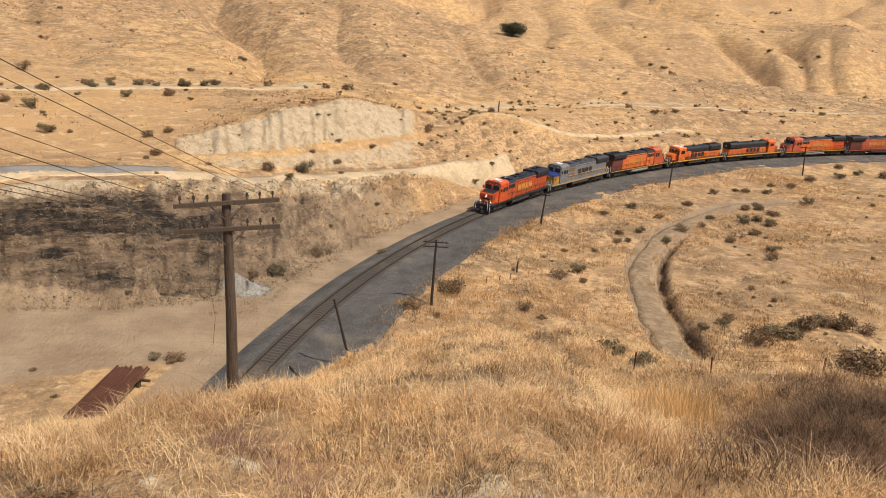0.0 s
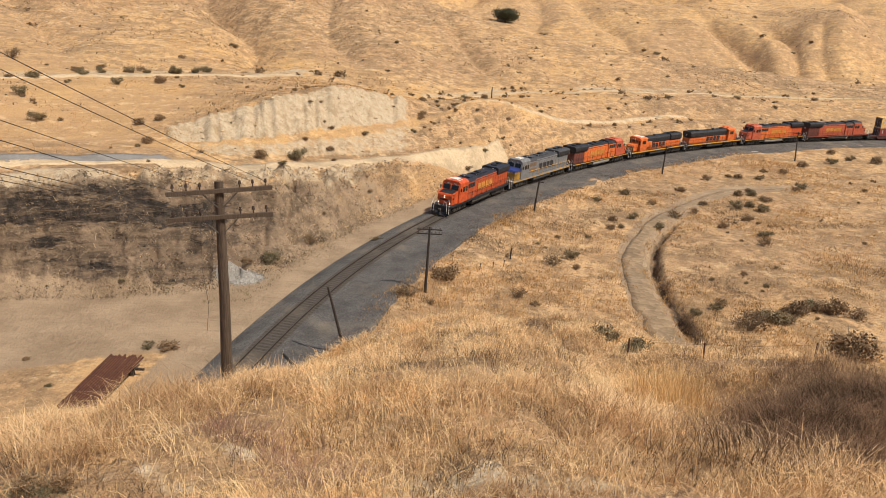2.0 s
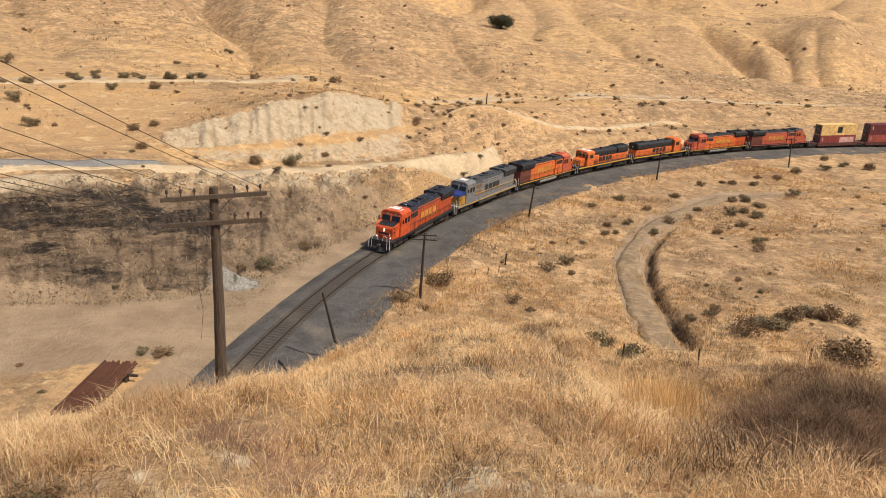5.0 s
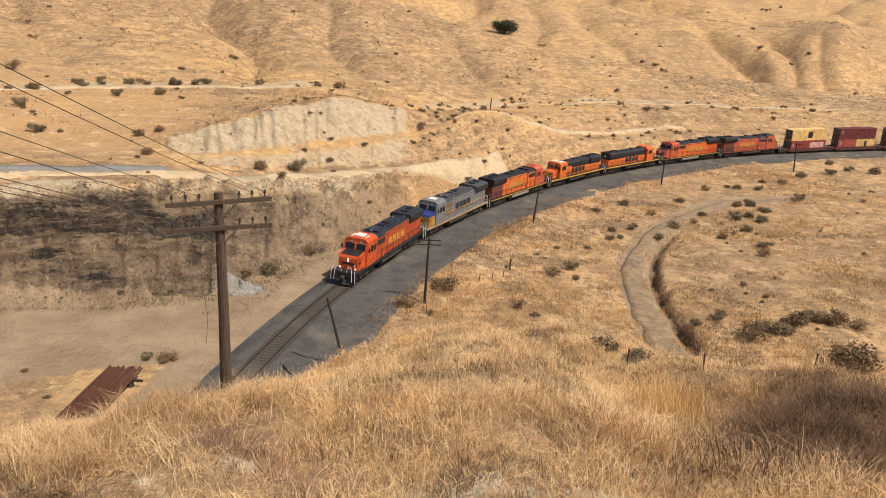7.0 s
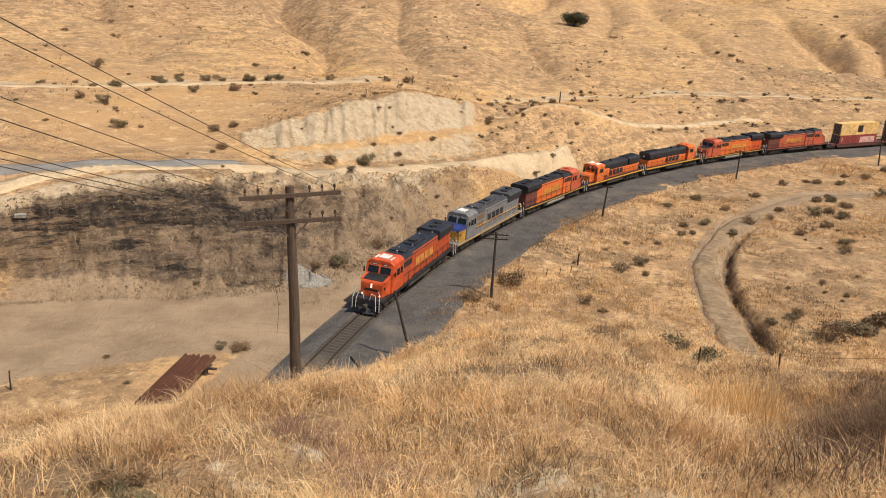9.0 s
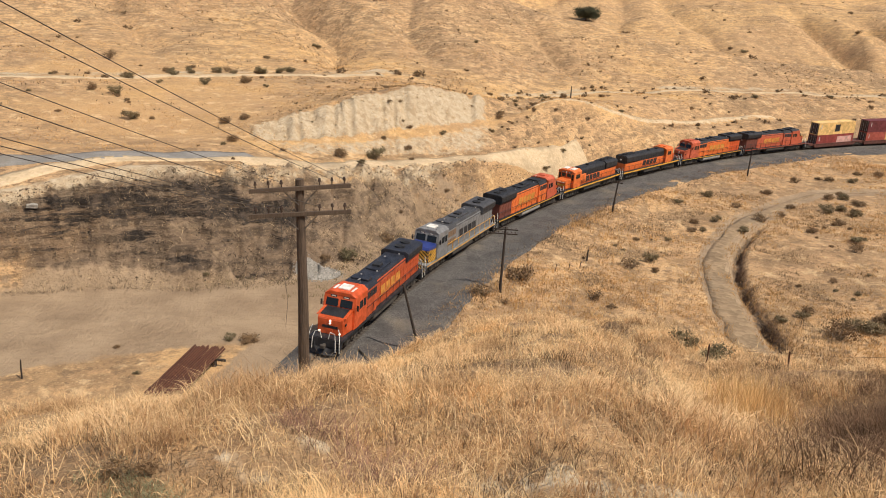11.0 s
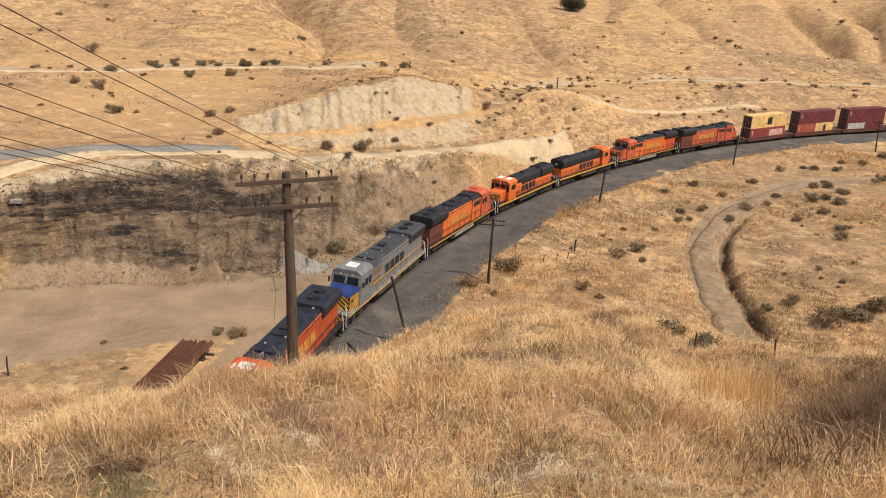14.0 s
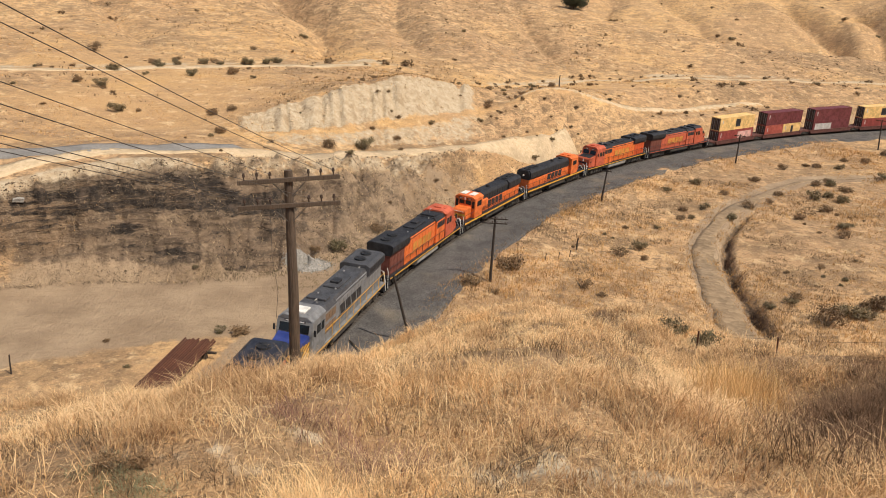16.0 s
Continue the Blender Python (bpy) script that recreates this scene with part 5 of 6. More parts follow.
def car_pose(s, half, facing, shift=0.0):
    a, _ = track(s - half)
    b, _ = track(s + half)
    m = (a + b) / 2
    d = (a - b) / np.linalg.norm(a - b)
    yaw = math.degrees(math.atan2(d[1], d[0]))
    base = pose(m[0], m[1], rail_z(m[0], m[1]), -CANT, 0, yaw)
    return base @ pose(shift, 0, 0) @ (pose(0, 0, 0, 0, 0, 180) if facing < 0 else pose(0, 0, 0))


def motions():
    for ob, off, half, facing, shift in MOVERS:
        walk(ob, [(t, car_pose(S_START - SPEED * t + off, half, facing, shift)) for t in [0.5 * k for k in range(33)]])
    for ob, x, facing in SPINNERS:
        turn = math.degrees(SPEED * 0.1 / WHEEL_R) * facing
        walk(ob, [(0.1 * k, pose(x, 0, WHEEL_R) @ Matrix.Rotation(radians(turn * k), 4, "Y")) for k in range(161)])


# ---- lineside poles and wires ----


def insulator():
    bm = tube([(0, 0, 0), (0, 0, 0.1)], 0.018, 5)
    tube([(0, 0, 0.1), (0, 0, 0.15), (0, 0, 0.2)], 0.05, 7, bm, 0.028)
    return bm


def utility_pole(base, top, rad, arms, label, mat=POLE_WOOD, seg=10):
    """A tapered timber pole with crossarms, braces and insulators. arms: (height below the top, direction, length, pins)."""
    P = tagged(new("utility_pole"), label, "utility pole", "poles beside the railway")
    P.matrix_basis = pose(*base)
    t = Vector(top) - Vector(base)
    n = 7
    rnd = random.Random(int(abs(base[0]) * 100))
    pts = [(t.x * k / n + rnd.uniform(-0.015, 0.015), t.y * k / n, t.z * k / n - (1.2 if k == 0 else 0)) for k in range(n + 1)]
    part("shaft", tube(pts, rad, seg, r2=rad * 0.68), mat, P)
    tips = []
    for drop, ang, length, pins in arms:
        q = t * (1 - drop / t.length)
        c, s = math.cos(ang), math.sin(ang)
        m = pose(q.x + s * rad * 0.85, q.y - c * rad * 0.85, q.z, 0, 0, math.degrees(ang))
        arm = part("crossarm", bx(-length / 2, length / 2, -0.045, 0.045, -0.06, 0.06, 0.008), mat, P)
        arm.matrix_basis = m
        for sd in (-1, 1):
            b = part("brace", tube([(sd * 0.5, 0.03, -0.04), (0.0, 0.05, -0.55)], 0.014, 4), STEEL, P)
            b.matrix_basis = m
        for k in range(pins):
            x = (k + 0.5) / pins * length - length / 2
            if abs(x) < 0.18:
                continue
            i = part("insulator", insulator(), PORCELAIN, arm)
            i.matrix_basis = pose(x, 0, 0.06)
            tips.append(Vector(base) + (m @ Vector((x, 0, 0.2))))
    return tips


ARM = math.atan2(0.97, 2.67)
ga = ground_z(-4.44, 21.55)
tips = utility_pole((-4.44, 21.55, ga), (-4.36, 21.60, 25.02), 0.175, [(0.24, ARM, 2.85, 8), (0.98, ARM - 0.08, 2.85, 8)], "tall weathered timber pole with two crossarms on the brow", seg=14)
gq = ground_z(-6.0, 4.0)
tips2 = utility_pole((-6.0, 4.0, gq), (-6.0, 4.0, 31.0), 0.19, [(0.24, ARM, 2.85, 8), (0.98, ARM - 0.08, 2.85, 8)], "tall weathered timber pole with two crossarms up the slope")
for i in (2, 4, 5, 6, 7, 8, 9):
    if i < len(tips):
        a, b = tips[i], tips2[i]
        pts = []
        for k in range(17):
            t = k / 16
            p = a.lerp(b, t)
            p.z -= 0.10 * 4 * t * (1 - t)
            pts.append(p)
        tagged(part("overhead_wire", tube(pts, 0.0065, 4), WIRE), "thin dark overhead wire sagging between two poles", "wire", "overhead wires")
tagged(part("hanging_wire", tube([(-4.95, 21.7, 24.0), (-5.0, 21.75, 22.4), (-4.9, 21.8, 21.3), (-5.02, 21.85, 20.4)], 0.006, 4), WIRE), "loose thin wire hanging from the crossarm", "wire")

for base, top, rad, arms, lab in (
    ((5.3, 82.6), (5.7, 82.6, 7.0), 0.17, [(0.25, -0.2, 2.8, 6), (0.75, -0.2, 2.8, 6)], "dark timber pole with two crossarms beside the ballast"),
    ((-2.9, 65.4), (-4.35, 65.3, 6.3), 0.15, [], "leaning charred timber pole without arms beside the ballast"),
    ((25.0, 120.4), (25.6, 120.3, 4.4), 0.16, [(0.3, -0.45, 1.6, 4)], "short leaning timber pole with a small crossarm at the field's edge"),
    ((58.4, 154.6), (58.7, 154.6, 4.4), 0.16, [(0.3, -0.6, 2.2, 4)], "short dark timber pole with a small crossarm at the field's edge"),
    ((98.6, 176.4), (98.4, 176.4, 4.4), 0.16, [(0.3, -0.7, 2.4, 4)], "short dark timber pole with a small crossarm at the field's edge"),
):
    utility_pole((base[0], base[1], min(ground_z(*base), rail_z(*base) + 0.1)), top, rad, arms, lab, CHAR)

# fence at the brow and odd posts
fence = tagged(new("wire_fence"), "old barbed-wire fence with thin rusty posts in tall grass", "fence")
fp = [plan(19.5, 21.2), plan(25.1, 20.8), plan(32.4, 18.6), plan(39, 17)]
tops = []
for k, (x, y) in enumerate(fp):
    g = ground_z(x, y)
    part("fence_post", tube([(x, y, g - 0.3), (x + 0.03 * (-1) ** k, y, g + 0.55)], 0.022, 6), RUST, fence)
    tops.append(Vector((x, y, g + 0.5)))
for dz in (0.0, -0.35):
    for a, b in zip(tops[:-1], tops[1:]):
        mid = a.lerp(b, 0.5) + Vector((0, 0, dz - 0.05))
        part("fence_wire", tube([a + Vector((0, 0, dz)), mid, b + Vector((0, 0, dz))], 0.003, 4), WIRE, fence)
for x, y, h, r in ((17.4, 97.3, 1.5, 0.11), (24.4, 169.0, 2.4, 0.13), (16.0, 94.0, 0.9, 0.05), (14.4, 92.6, 0.9, 0.05), (12.6, 91.4, 0.9, 0.05), (-35.0, 57.4, 1.7, 0.07)):
    g = ground_z(x, y)
    tagged(part("fence_post", tube([(x, y, g - 0.3), (x + 0.05, y, g + h * 0.6), (x + 0.12, y, g + h)], r, 7, r2=r * 0.85), CHAR), "old dark fence post standing alone in dry grass", "post", "lone posts")
tagged(part("fallen_post", tube([(-8.35, 64.7, rail_z(-8, 64) - 0.2), (-7.6, 63.6, rail_z(-8, 64) - 0.32), (-6.55, 62.0, rail_z(-8, 64) - 0.5)], 0.09, 7, r2=0.06), CHAR), "short charred post fallen on the ballast", "post")

# ---- stack of rusty pipes on timbers ----
pipes = tagged(new("pipe_stack"), "row of rusty steel pipes lying on timbers in the yard", "pipes")
px0, py0 = -22.0, 58.9
pz0 = ground_z(px0, py0)
pipes.matrix_basis = pose(px0, py0, pz0, 1.5, 0, -8)
pipe_mesh = None
for k in range(13):
    jx = random.uniform(-0.35, 0.35)
    m = pose((k - 6) * 0.235, jx, 0.62, 0, 0, random.uniform(-0.4, 0.4))
    if pipe_mesh is None:
        bm = bmesh.new()
        tube([(0, -4.4, 0), (0, -4.38, 0), (0, 4.38, 0), (0, 4.4, 0)], 0.088, 12, bm)
        for y in (-4.41, 4.41):
            tube([(0, y - 0.004, 0), (0, y + 0.004, 0)], 0.065, 10, bm)
        pipe_mesh = part("pipe", bm, RUST, pipes, smooth=False)
        pipe_mesh.matrix_basis = m
    else:
        again(pipe_mesh, m)
for y in (-3.0, 2.6):
    o = part("timber", bx(-1.7, 2.3, y - 0.08, y + 0.08, 0.32, 0.53, 0.02), CHAR, pipes)
for y in (-3.0, 2.6):
    for x in (-1.2, 1.2):
        part("block", bx(x - 0.2, x + 0.2, y - 0.2, y + 0.2, -0.6, 0.32, 0.02), CHAR, pipes)

# pale broken slab on the burnt slope
bm = prism_y([(-0.6, -0.25), (0.55, -0.25), (0.6, 0.16), (0.1, 0.24), (-0.55, 0.12)], -0.3, 0.3, bev=0.04)
slab = tagged(part("concrete_slab", bm, GRAVEL), "pale broken concrete slab lying on the burnt slope", "slab")
slab.matrix_basis = pose(-46.2, 82.6, ground_z(-46.2, 82.6) + 0.12, 6, 8, 24)

# ---- pile of pale gravel at the foot of the bank ----
gx, gy = -15.6, 86.0
A, Rr = np.meshgrid(np.linspace(0, 2 * np.pi, 49), np.linspace(0, 1, 20))
X = gx + np.cos(A) * Rr * 2.8
Y = gy + np.sin(A) * Rr * 2.4
hh = 0.95 * np.clip(1 - Rr, 0, 1) ** 0.85 * (1 + 0.35 * np.cos(A * 2 + 0.6)) + fbm(X * 1.6, Y * 1.6, 3, 5) * 0.28 * (1 - Rr)
Z = land(X, Y)[0] + hh - 0.12 * Rr
pile = new("gravel_pile", mesh_from("gravel_pile", np.stack([X, Y, Z], -1).reshape(-1, 3), grid_faces(20, 49), GRAVEL))
tagged(pile, "low heap of pale grey gravel at the foot of the bank", "gravel pile", kind="stuff")


def stones(name, pts, sizes, mat, label, seed):
    """Loose stones: small uneven lumps, joined."""
    rng = np.random.default_rng(seed)
    base = np.array([(1, 0, 0), (-1, 0, 0), (0, 1, 0), (0, -1, 0), (0, 0, 1), (0, 0, -1)], float)
    tri = np.array([(0, 2, 4), (2, 1, 4), (1, 3, 4), (3, 0, 4), (2, 0, 5), (1, 2, 5), (3, 1, 5), (0, 3, 5)])
    N = len(pts)
    v = base[None] * (1 + rng.uniform(-0.35, 0.35, (N, 6, 1))) * np.asarray(sizes)[:, None, None] * rng.uniform(0.6, 1.2, (N, 1, 3))
    a = rng.uniform(0, 6.28, N)
    c, s = np.cos(a)[:, None], np.sin(a)[:, None]
    v = np.stack([v[..., 0] * c - v[..., 1] * s, v[..., 0] * s + v[..., 1] * c, v[..., 2] * 0.75], -1) + np.asarray(pts)[:, None, :]
    f = (tri[None] + 6 * np.arange(N)[:, None, None]).reshape(-1, 3)
    return tagged(new(name, mesh_from(name, v.reshape(-1, 3), f, mat, False)), label, "stones", kind="stuff")


rng = np.random.default_rng(4)
N = 420
a, rr = rng.uniform(0, 6.28, N), np.sqrt(rng.uniform(0, 1, N)) * 1.15
sx, sy = gx + np.cos(a) * rr * 2.8, gy + np.sin(a) * rr * 2.3
sz = land(sx, sy)[0] + 0.92 * np.clip(1 - rr, 0, 1) ** 0.85 * (1 + 0.35 * np.cos(a * 2 + 0.6))
stones("loose_gravel", np.stack([sx, sy, sz], -1), rng.uniform(0.05, 0.12, N), GRAVEL, "loose grey stones on and round the gravel heap", 6)
N = 1500
az, r = rng.uniform(-16, 8, N), None
k0, k1 = line_at("bank_foot", az)[0], line_at("scarp_top", az)[0]
r = k0 + (k1 - k0) * rng.uniform(0, 1, N)
sx, sy = np.sin(np.radians(az)) * r, np.cos(np.radians(az)) * r
zz, zn = land(sx, sy)
keep = zn[:, 0] > 0.4
stones("bank_rubble", np.stack([sx, sy, zz], -1)[keep], rng.uniform(0.08, 0.3, N)[keep] , PALE_ROAD, "pale clods and stones on the eroded banks", 7)

N = 9000
az = rng.uniform(-31, 6, N)
k0, k1 = line_at("bank_foot", az)[0], line_at("bank_top", az)[0]
r = k0 + (k1 - k0) * rng.uniform(0, 1.02, N) ** 0.8
sx, sy = np.sin(np.radians(az)) * r, np.cos(np.radians(az)) * r
keep = (fbm(sx / 2.2, sy / 2.2, 3, 303) > -0.08) & (track_offset(sx, sy) > 9)
CLODS = make_gravel("scorched_clods", (0.035, 0.025, 0.019), (0.30, 0.215, 0.14), 1.3)
stones("bank_clods", np.stack([sx, sy, land(sx, sy)[0]], -1)[keep], (0.05 + 0.13 * rng.uniform(0, 1, N) ** 3)[keep], CLODS, "brown and charred clods on the burnt bank", 9)

N = 9000
ss, uu = rng.uniform(28, 125, N), rng.uniform(-3.6, 7.6, N)
bp = np.array(bed_profile)
P = []
for s_, u_ in zip(ss, uu):
    p, d = track(s_)
    P.append((p[0] - d[1] * u_, p[1] + d[0] * u_, rail_z(p[0], p[1]) + float(np.interp(u_, bp[:, 0], bp[:, 1]))))
stones("ballast_stones", np.array(P), rng.uniform(0.03, 0.065, N), BALLAST, "loose dark grey ballast stones along the track", 8)

# ---- shrubs and the oak ----


def leafy(seed, n, flat, leaf, lobes):
    """Many small leaf sprays over an uneven mound of lobes; size 1 across."""
    rng = np.random.default_rng(seed)
    cen = np.concatenate([rng.uniform(-0.3, 0.3, (lobes, 2)), rng.uniform(0.18, 0.5, (lobes, 1)) * flat], 1)
    rad = rng.uniform(0.16, 0.27, lobes)
    w = rng.integers(0, lobes, n)
    d = rng.normal(size=(n, 3))
    d /= np.linalg.norm(d, axis=1)[:, None]
    p = cen[w] + d * (rad[w] * rng.uniform(0.35, 1.08, n))[:, None] * [1, 1, flat]
    p[:, 2] = np.abs(p[:, 2])
    u = rng.normal(size=(n, 3))
    u /= np.linalg.norm(u, axis=1)[:, None]
    v = np.cross(u, d)
    v /= np.linalg.norm(v, axis=1)[:, None] + 1e-9
    s = (leaf * rng.uniform(0.6, 1.5, n))[:, None]
    quad = np.stack([p - u * s, p + v * s * 0.55, p + u * s, p - v * s * 0.55], 1)
    return quad.reshape(-1, 3), np.arange(4 * n).reshape(n, 4)


def stems(seed, n, flat):
    rnd = random.Random(seed)
    bm = bmesh.new()
    for _ in range(n):
        a, l = rnd.uniform(0, 6.28), rnd.uniform(0.25, 0.5)
        tube([(0, 0, -0.1), (math.cos(a) * l * 0.4, math.sin(a) * l * 0.4, 0.22 * flat), (math.cos(a) * l, math.sin(a) * l, rnd.uniform(0.3, 0.75) * flat)], 0.014, 4, bm, 0.004)
    return bm


def shrub(seed, mat, label, n=900, flat=0.75, leaf=0.032, lobes=9, twigs=14):
    B = tagged(new("shrub"), label, "shrub", "scattered shrubs")
    v, f = leafy(seed, n, flat, leaf, lobes)
    o = new("foliage", mesh_from("foliage", v, f, mat, False))
    o.parent = B
    part("woody_stem", stems(seed, twigs, flat), TWIG, B)
    return B


KINDS = [
    shrub(1, BRUSH, "low dark brown brush in dry grass"), shrub(2, BRUSH, "low dark brown brush in dry grass", 820, 0.6), shrub(3, SAGE, "grey-green sagebrush in dry grass", 900, 0.7),
    shrub(4, BRUSH, "sparse brown twiggy shrub in dry grass", 720, 0.85, 0.027, 11, 26), shrub(5, SAGE, "rounded grey-green shrub in dry grass", 950, 0.8),
]
PLACES_A = [(-17.1, 115.5, 2.2), (-12.4, 119.4, 3.2), (-7.6, 126.2, 1.5), (-37.0, 125.9, 2.3), (-32.4, 113.0, 1.9), (-51.3, 123.8, 2.9), (-58.2, 161.9, 2.0), (-56.9, 171.2, 2.3), (-50.3, 168.3, 2.5), (-42.0, 158.9, 2.6), (-59.8, 138.9, 2.6), (-74.8, 171.6, 3.0), (-64.7, 140.6, 2.2), (16.6, 141.4, 1.5), (36.1, 197.5, 1.7), (22.9, 96.5, 2.6), (44.8, 122.0, 2.5), (39.8, 115.8, 2.0), (26.4, 100.2, 2.2), (16.0, 84.1, 2.2), (8.1, 87.6, 3.4), (3.5, 81.1, 2.5), (53.7, 132.8, 1.7), (56.9, 107.0, 2.2), (67.6, 129.0, 2.6), (65.9, 139.2, 2.3), (48.3, 70.2, 5.5), (40.3, 76.0, 3.2), (45.0, 77.9, 3.0), (38.9, 81.6, 1.7)]
PLACES_B = [(35.9, 79.9, 1.3), (6.9, 21.5, 0.9), (-12.8, 90.9, 2.6), (-8.8, 99.2, 2.3), (-18.8, 66.6, 2.0), (-20.5, 66.5, 1.1), (-26.2, 58.8, 0.7), (-30.0, 64.1, 0.7), (137.8, 240.5, 2.4), (109.5, 234.1, 2.2), (83.1, 221.7, 2.1), (50.2, 183.7, 1.7), (63.0, 138.8, 2.2), (63.6, 130.5, 2.4), (36.4, 115.6, 1.8), (17.8, 81.7, 1.3), (-39.2, 226.2, 2.7), (179.8, 336.2, 2.2), (115.8, 326.5, 3.0), (-11.3, 135.9, 1.0), (5.6, 234.3, 1.7), (0.0, 101.0, 1.8), (-7.7, 132.6, 1.2), (48.0, 79.9, 2.8), (51.4, 81.1, 2.6), (-44.7, 190.0, 2.0), (-59.7, 163.9, 1.8), (6.6, 142.2, 1.2), (20.6, 148.6, 1.5), (60.0, 201.7, 1.5)]
FIELD_SHRUBS = [(44.8, 136.4, 2.6), (47.8, 129.4, 2.1), (37.7, 119.4, 1.7), (41.2, 119.9, 1.7), (57.4, 141.6, 2.3), (67.5, 153.0, 2.1), (73.5, 156.8, 1.7), (75.3, 156.0, 2.1), (79.4, 154.8, 1.9), (77.9, 145.7, 1.8), (80.5, 147.9, 2.3), (96.6, 169.1, 2.7), (88.5, 161.8, 2.3), (106.9, 174.7, 2.8), (112.3, 184.5, 2.4), (118.4, 175.8, 2.9), (114.0, 179.2, 2.3), (71.2, 135.6, 2.7), (53.8, 125.3, 1.5), (66.7, 132.1, 2.2), (61.5, 121.8, 2.4), (55.1, 116.8, 2.1), (59.7, 112.3, 2.3), (84.6, 163.4, 1.8), (39.8, 82.5, 1.8), (36.1, 80.7, 1.1), (38.1, 130.1, 1.5), (38.1, 115.9, 1.2), (66.3, 141.7, 1.5), (50.1, 81.9, 2.6), (52.9, 80.6, 3.0), (47.0, 80.5, 1.9), (43.2, 79.0, 2.5), (54.4, 79.6, 2.6)]
spots = [(x, y, s) for x, y, s in PLACES_A + PLACES_B + FIELD_SHRUBS] + [(*plan(-25.6, 6.3), 0.3), (*plan(-23.9, 6.25), 0.22), (*plan(20.0, 22.0), 0.9), (*plan(34.5, 12.6), 0.6)]
rnd = random.Random(11)


def scatter(n, az0, az1, line0, line1, s0, s1, pick=None):
    k = 0
    while k < n:
        az = rnd.uniform(az0, az1)
        a, b = float(line_at(line0, az)[0]), float(line_at(line1, az)[0])
        r = a + (b - a) * rnd.random()
        x, y = plan(az, r)
        if -7 < float(track_offset(np.array(x), np.array(y))) < 9:
            continue
        if float(fbm(np.array(x / 30.0), np.array(y / 30.0), 2, 91)) < -0.12 and rnd.random() < 0.8:
            continue
        spots.append((x, y, rnd.uniform(s0, s1) * (0.6 + 0.8 * rnd.random() ** 2)))
        k += 1


near_spots = set(spots)
scatter(70, -31, 36, "bench_back", "crest", 0.7, 1.6)
scatter(60, -31, 36, "scarp_top", "bench_back", 0.7, 1.8)
scatter(34, -30, 4, "bench", "bench_back", 1.2, 2.4)
scatter(26, 4, 36, "bench", "bench_back", 0.8, 1.8)
scatter(36, -20, 12, "bank_foot", "scarp_top", 0.5, 1.4)
scatter(46, 8, 36, "bank_top", "scarp_top", 0.6, 1.6)
scatter(36, 3, 15, "road_far", "scarp_top", 0.6, 1.5)
scatter(40, 6, 36, "crest", "second_crest", 0.9, 2.4)
scatter(40, 10, 36, "second_dip", "third_crest", 1.5, 5.0)
k = 0
while k < 34:
    az, r = rnd.uniform(4, 36), rnd.uniform(72, 190)
    x, y = plan(az, r)
    d = float(track_offset(np.array(x), np.array(y)))
    fd = float(poly_dist(np.array(x), np.array(y), FIELD_LINE)[0])
    if d > -9 or fd < 4:
        continue
    spots.append((x, y, rnd.uniform(0.5, 1.2)))
    k += 1
far = [q for q in spots if q not in near_spots and math.hypot(q[0], q[1]) > 185]
vs, fs, count = [], [], 0
for i, (x, y, s) in enumerate(far):
    v, f = leafy(400 + i % 6, 90, 0.7, 0.085, 6)
    a = rnd.uniform(0, 6.28)
    v = np.stack([v[:, 0] * math.cos(a) - v[:, 1] * math.sin(a), v[:, 0] * math.sin(a) + v[:, 1] * math.cos(a), v[:, 2]], -1) * s * 1.25 + [x, y, ground_z(x, y) - 0.05]
    vs.append(v)
    fs.append(f + count)
    count += len(v)
tagged(new("far_shrubs", mesh_from("far_shrubs", np.concatenate(vs), np.concatenate(fs), BRUSH, False)), "small dark shrubs dotted over the far hills", "shrubs", kind="stuff")
near = [q for q in spots if q not in far]
used = set()
for i, (x, y, s) in enumerate(near):
    s *= 1.2
    if float(poly_dist(np.array(x), np.array(y), FIELD_LINE)[0]) < 1.6 + s / 2:
        x += 4.5
    kind = rnd.randrange(5) if s > 1.2 else rnd.randrange(4)
    z = ground_z(x, y) - 0.05 * s
    m = pose(x, y, z, 0, 0, rnd.uniform(0, 360))
    if kind not in used:
        used.add(kind)
        ob = KINDS[kind]
        ob.matrix_basis = m
    else:
        ob = copy_thing(KINDS[kind], m)
    ob.scale = (s, s * rnd.uniform(0.8, 1.1), s * rnd.uniform(0.75, 1.1))

# the lone oak on the far hill
oak = tagged(new("oak_tree"), "lone dark evergreen oak on the golden hillside", "tree")
oak.matrix_basis = pose(*plan(8.95, 384), ground_z(*plan(8.95, 384)))
bm = tube([(0, 0, -0.6), (0.1, 0, 1.0), (0.0, 0.1, 2.2)], 0.5, 9, r2=0.34)
for a in range(6):
    c, s = math.cos(a * 1.05), math.sin(a * 1.05)
    tube([(0, 0.1, 1.8), (c * 1.6, s * 1.6, 3.0), (c * 3.2, s * 3.2, 4.2 + 0.5 * (a % 3))], 0.22, 6, bm, 0.06)
part("trunk", bm, POLE_WOOD, oak)
v, f = leafy(31, 6500, 0.62, 0.022, 26)
v = v * [13.0, 10.5, 15.5] + [0, 0, 0.1]
o = new("crown", mesh_from("crown", v, f, OAK, False))
o.parent = oak

# ---- dry grass ----


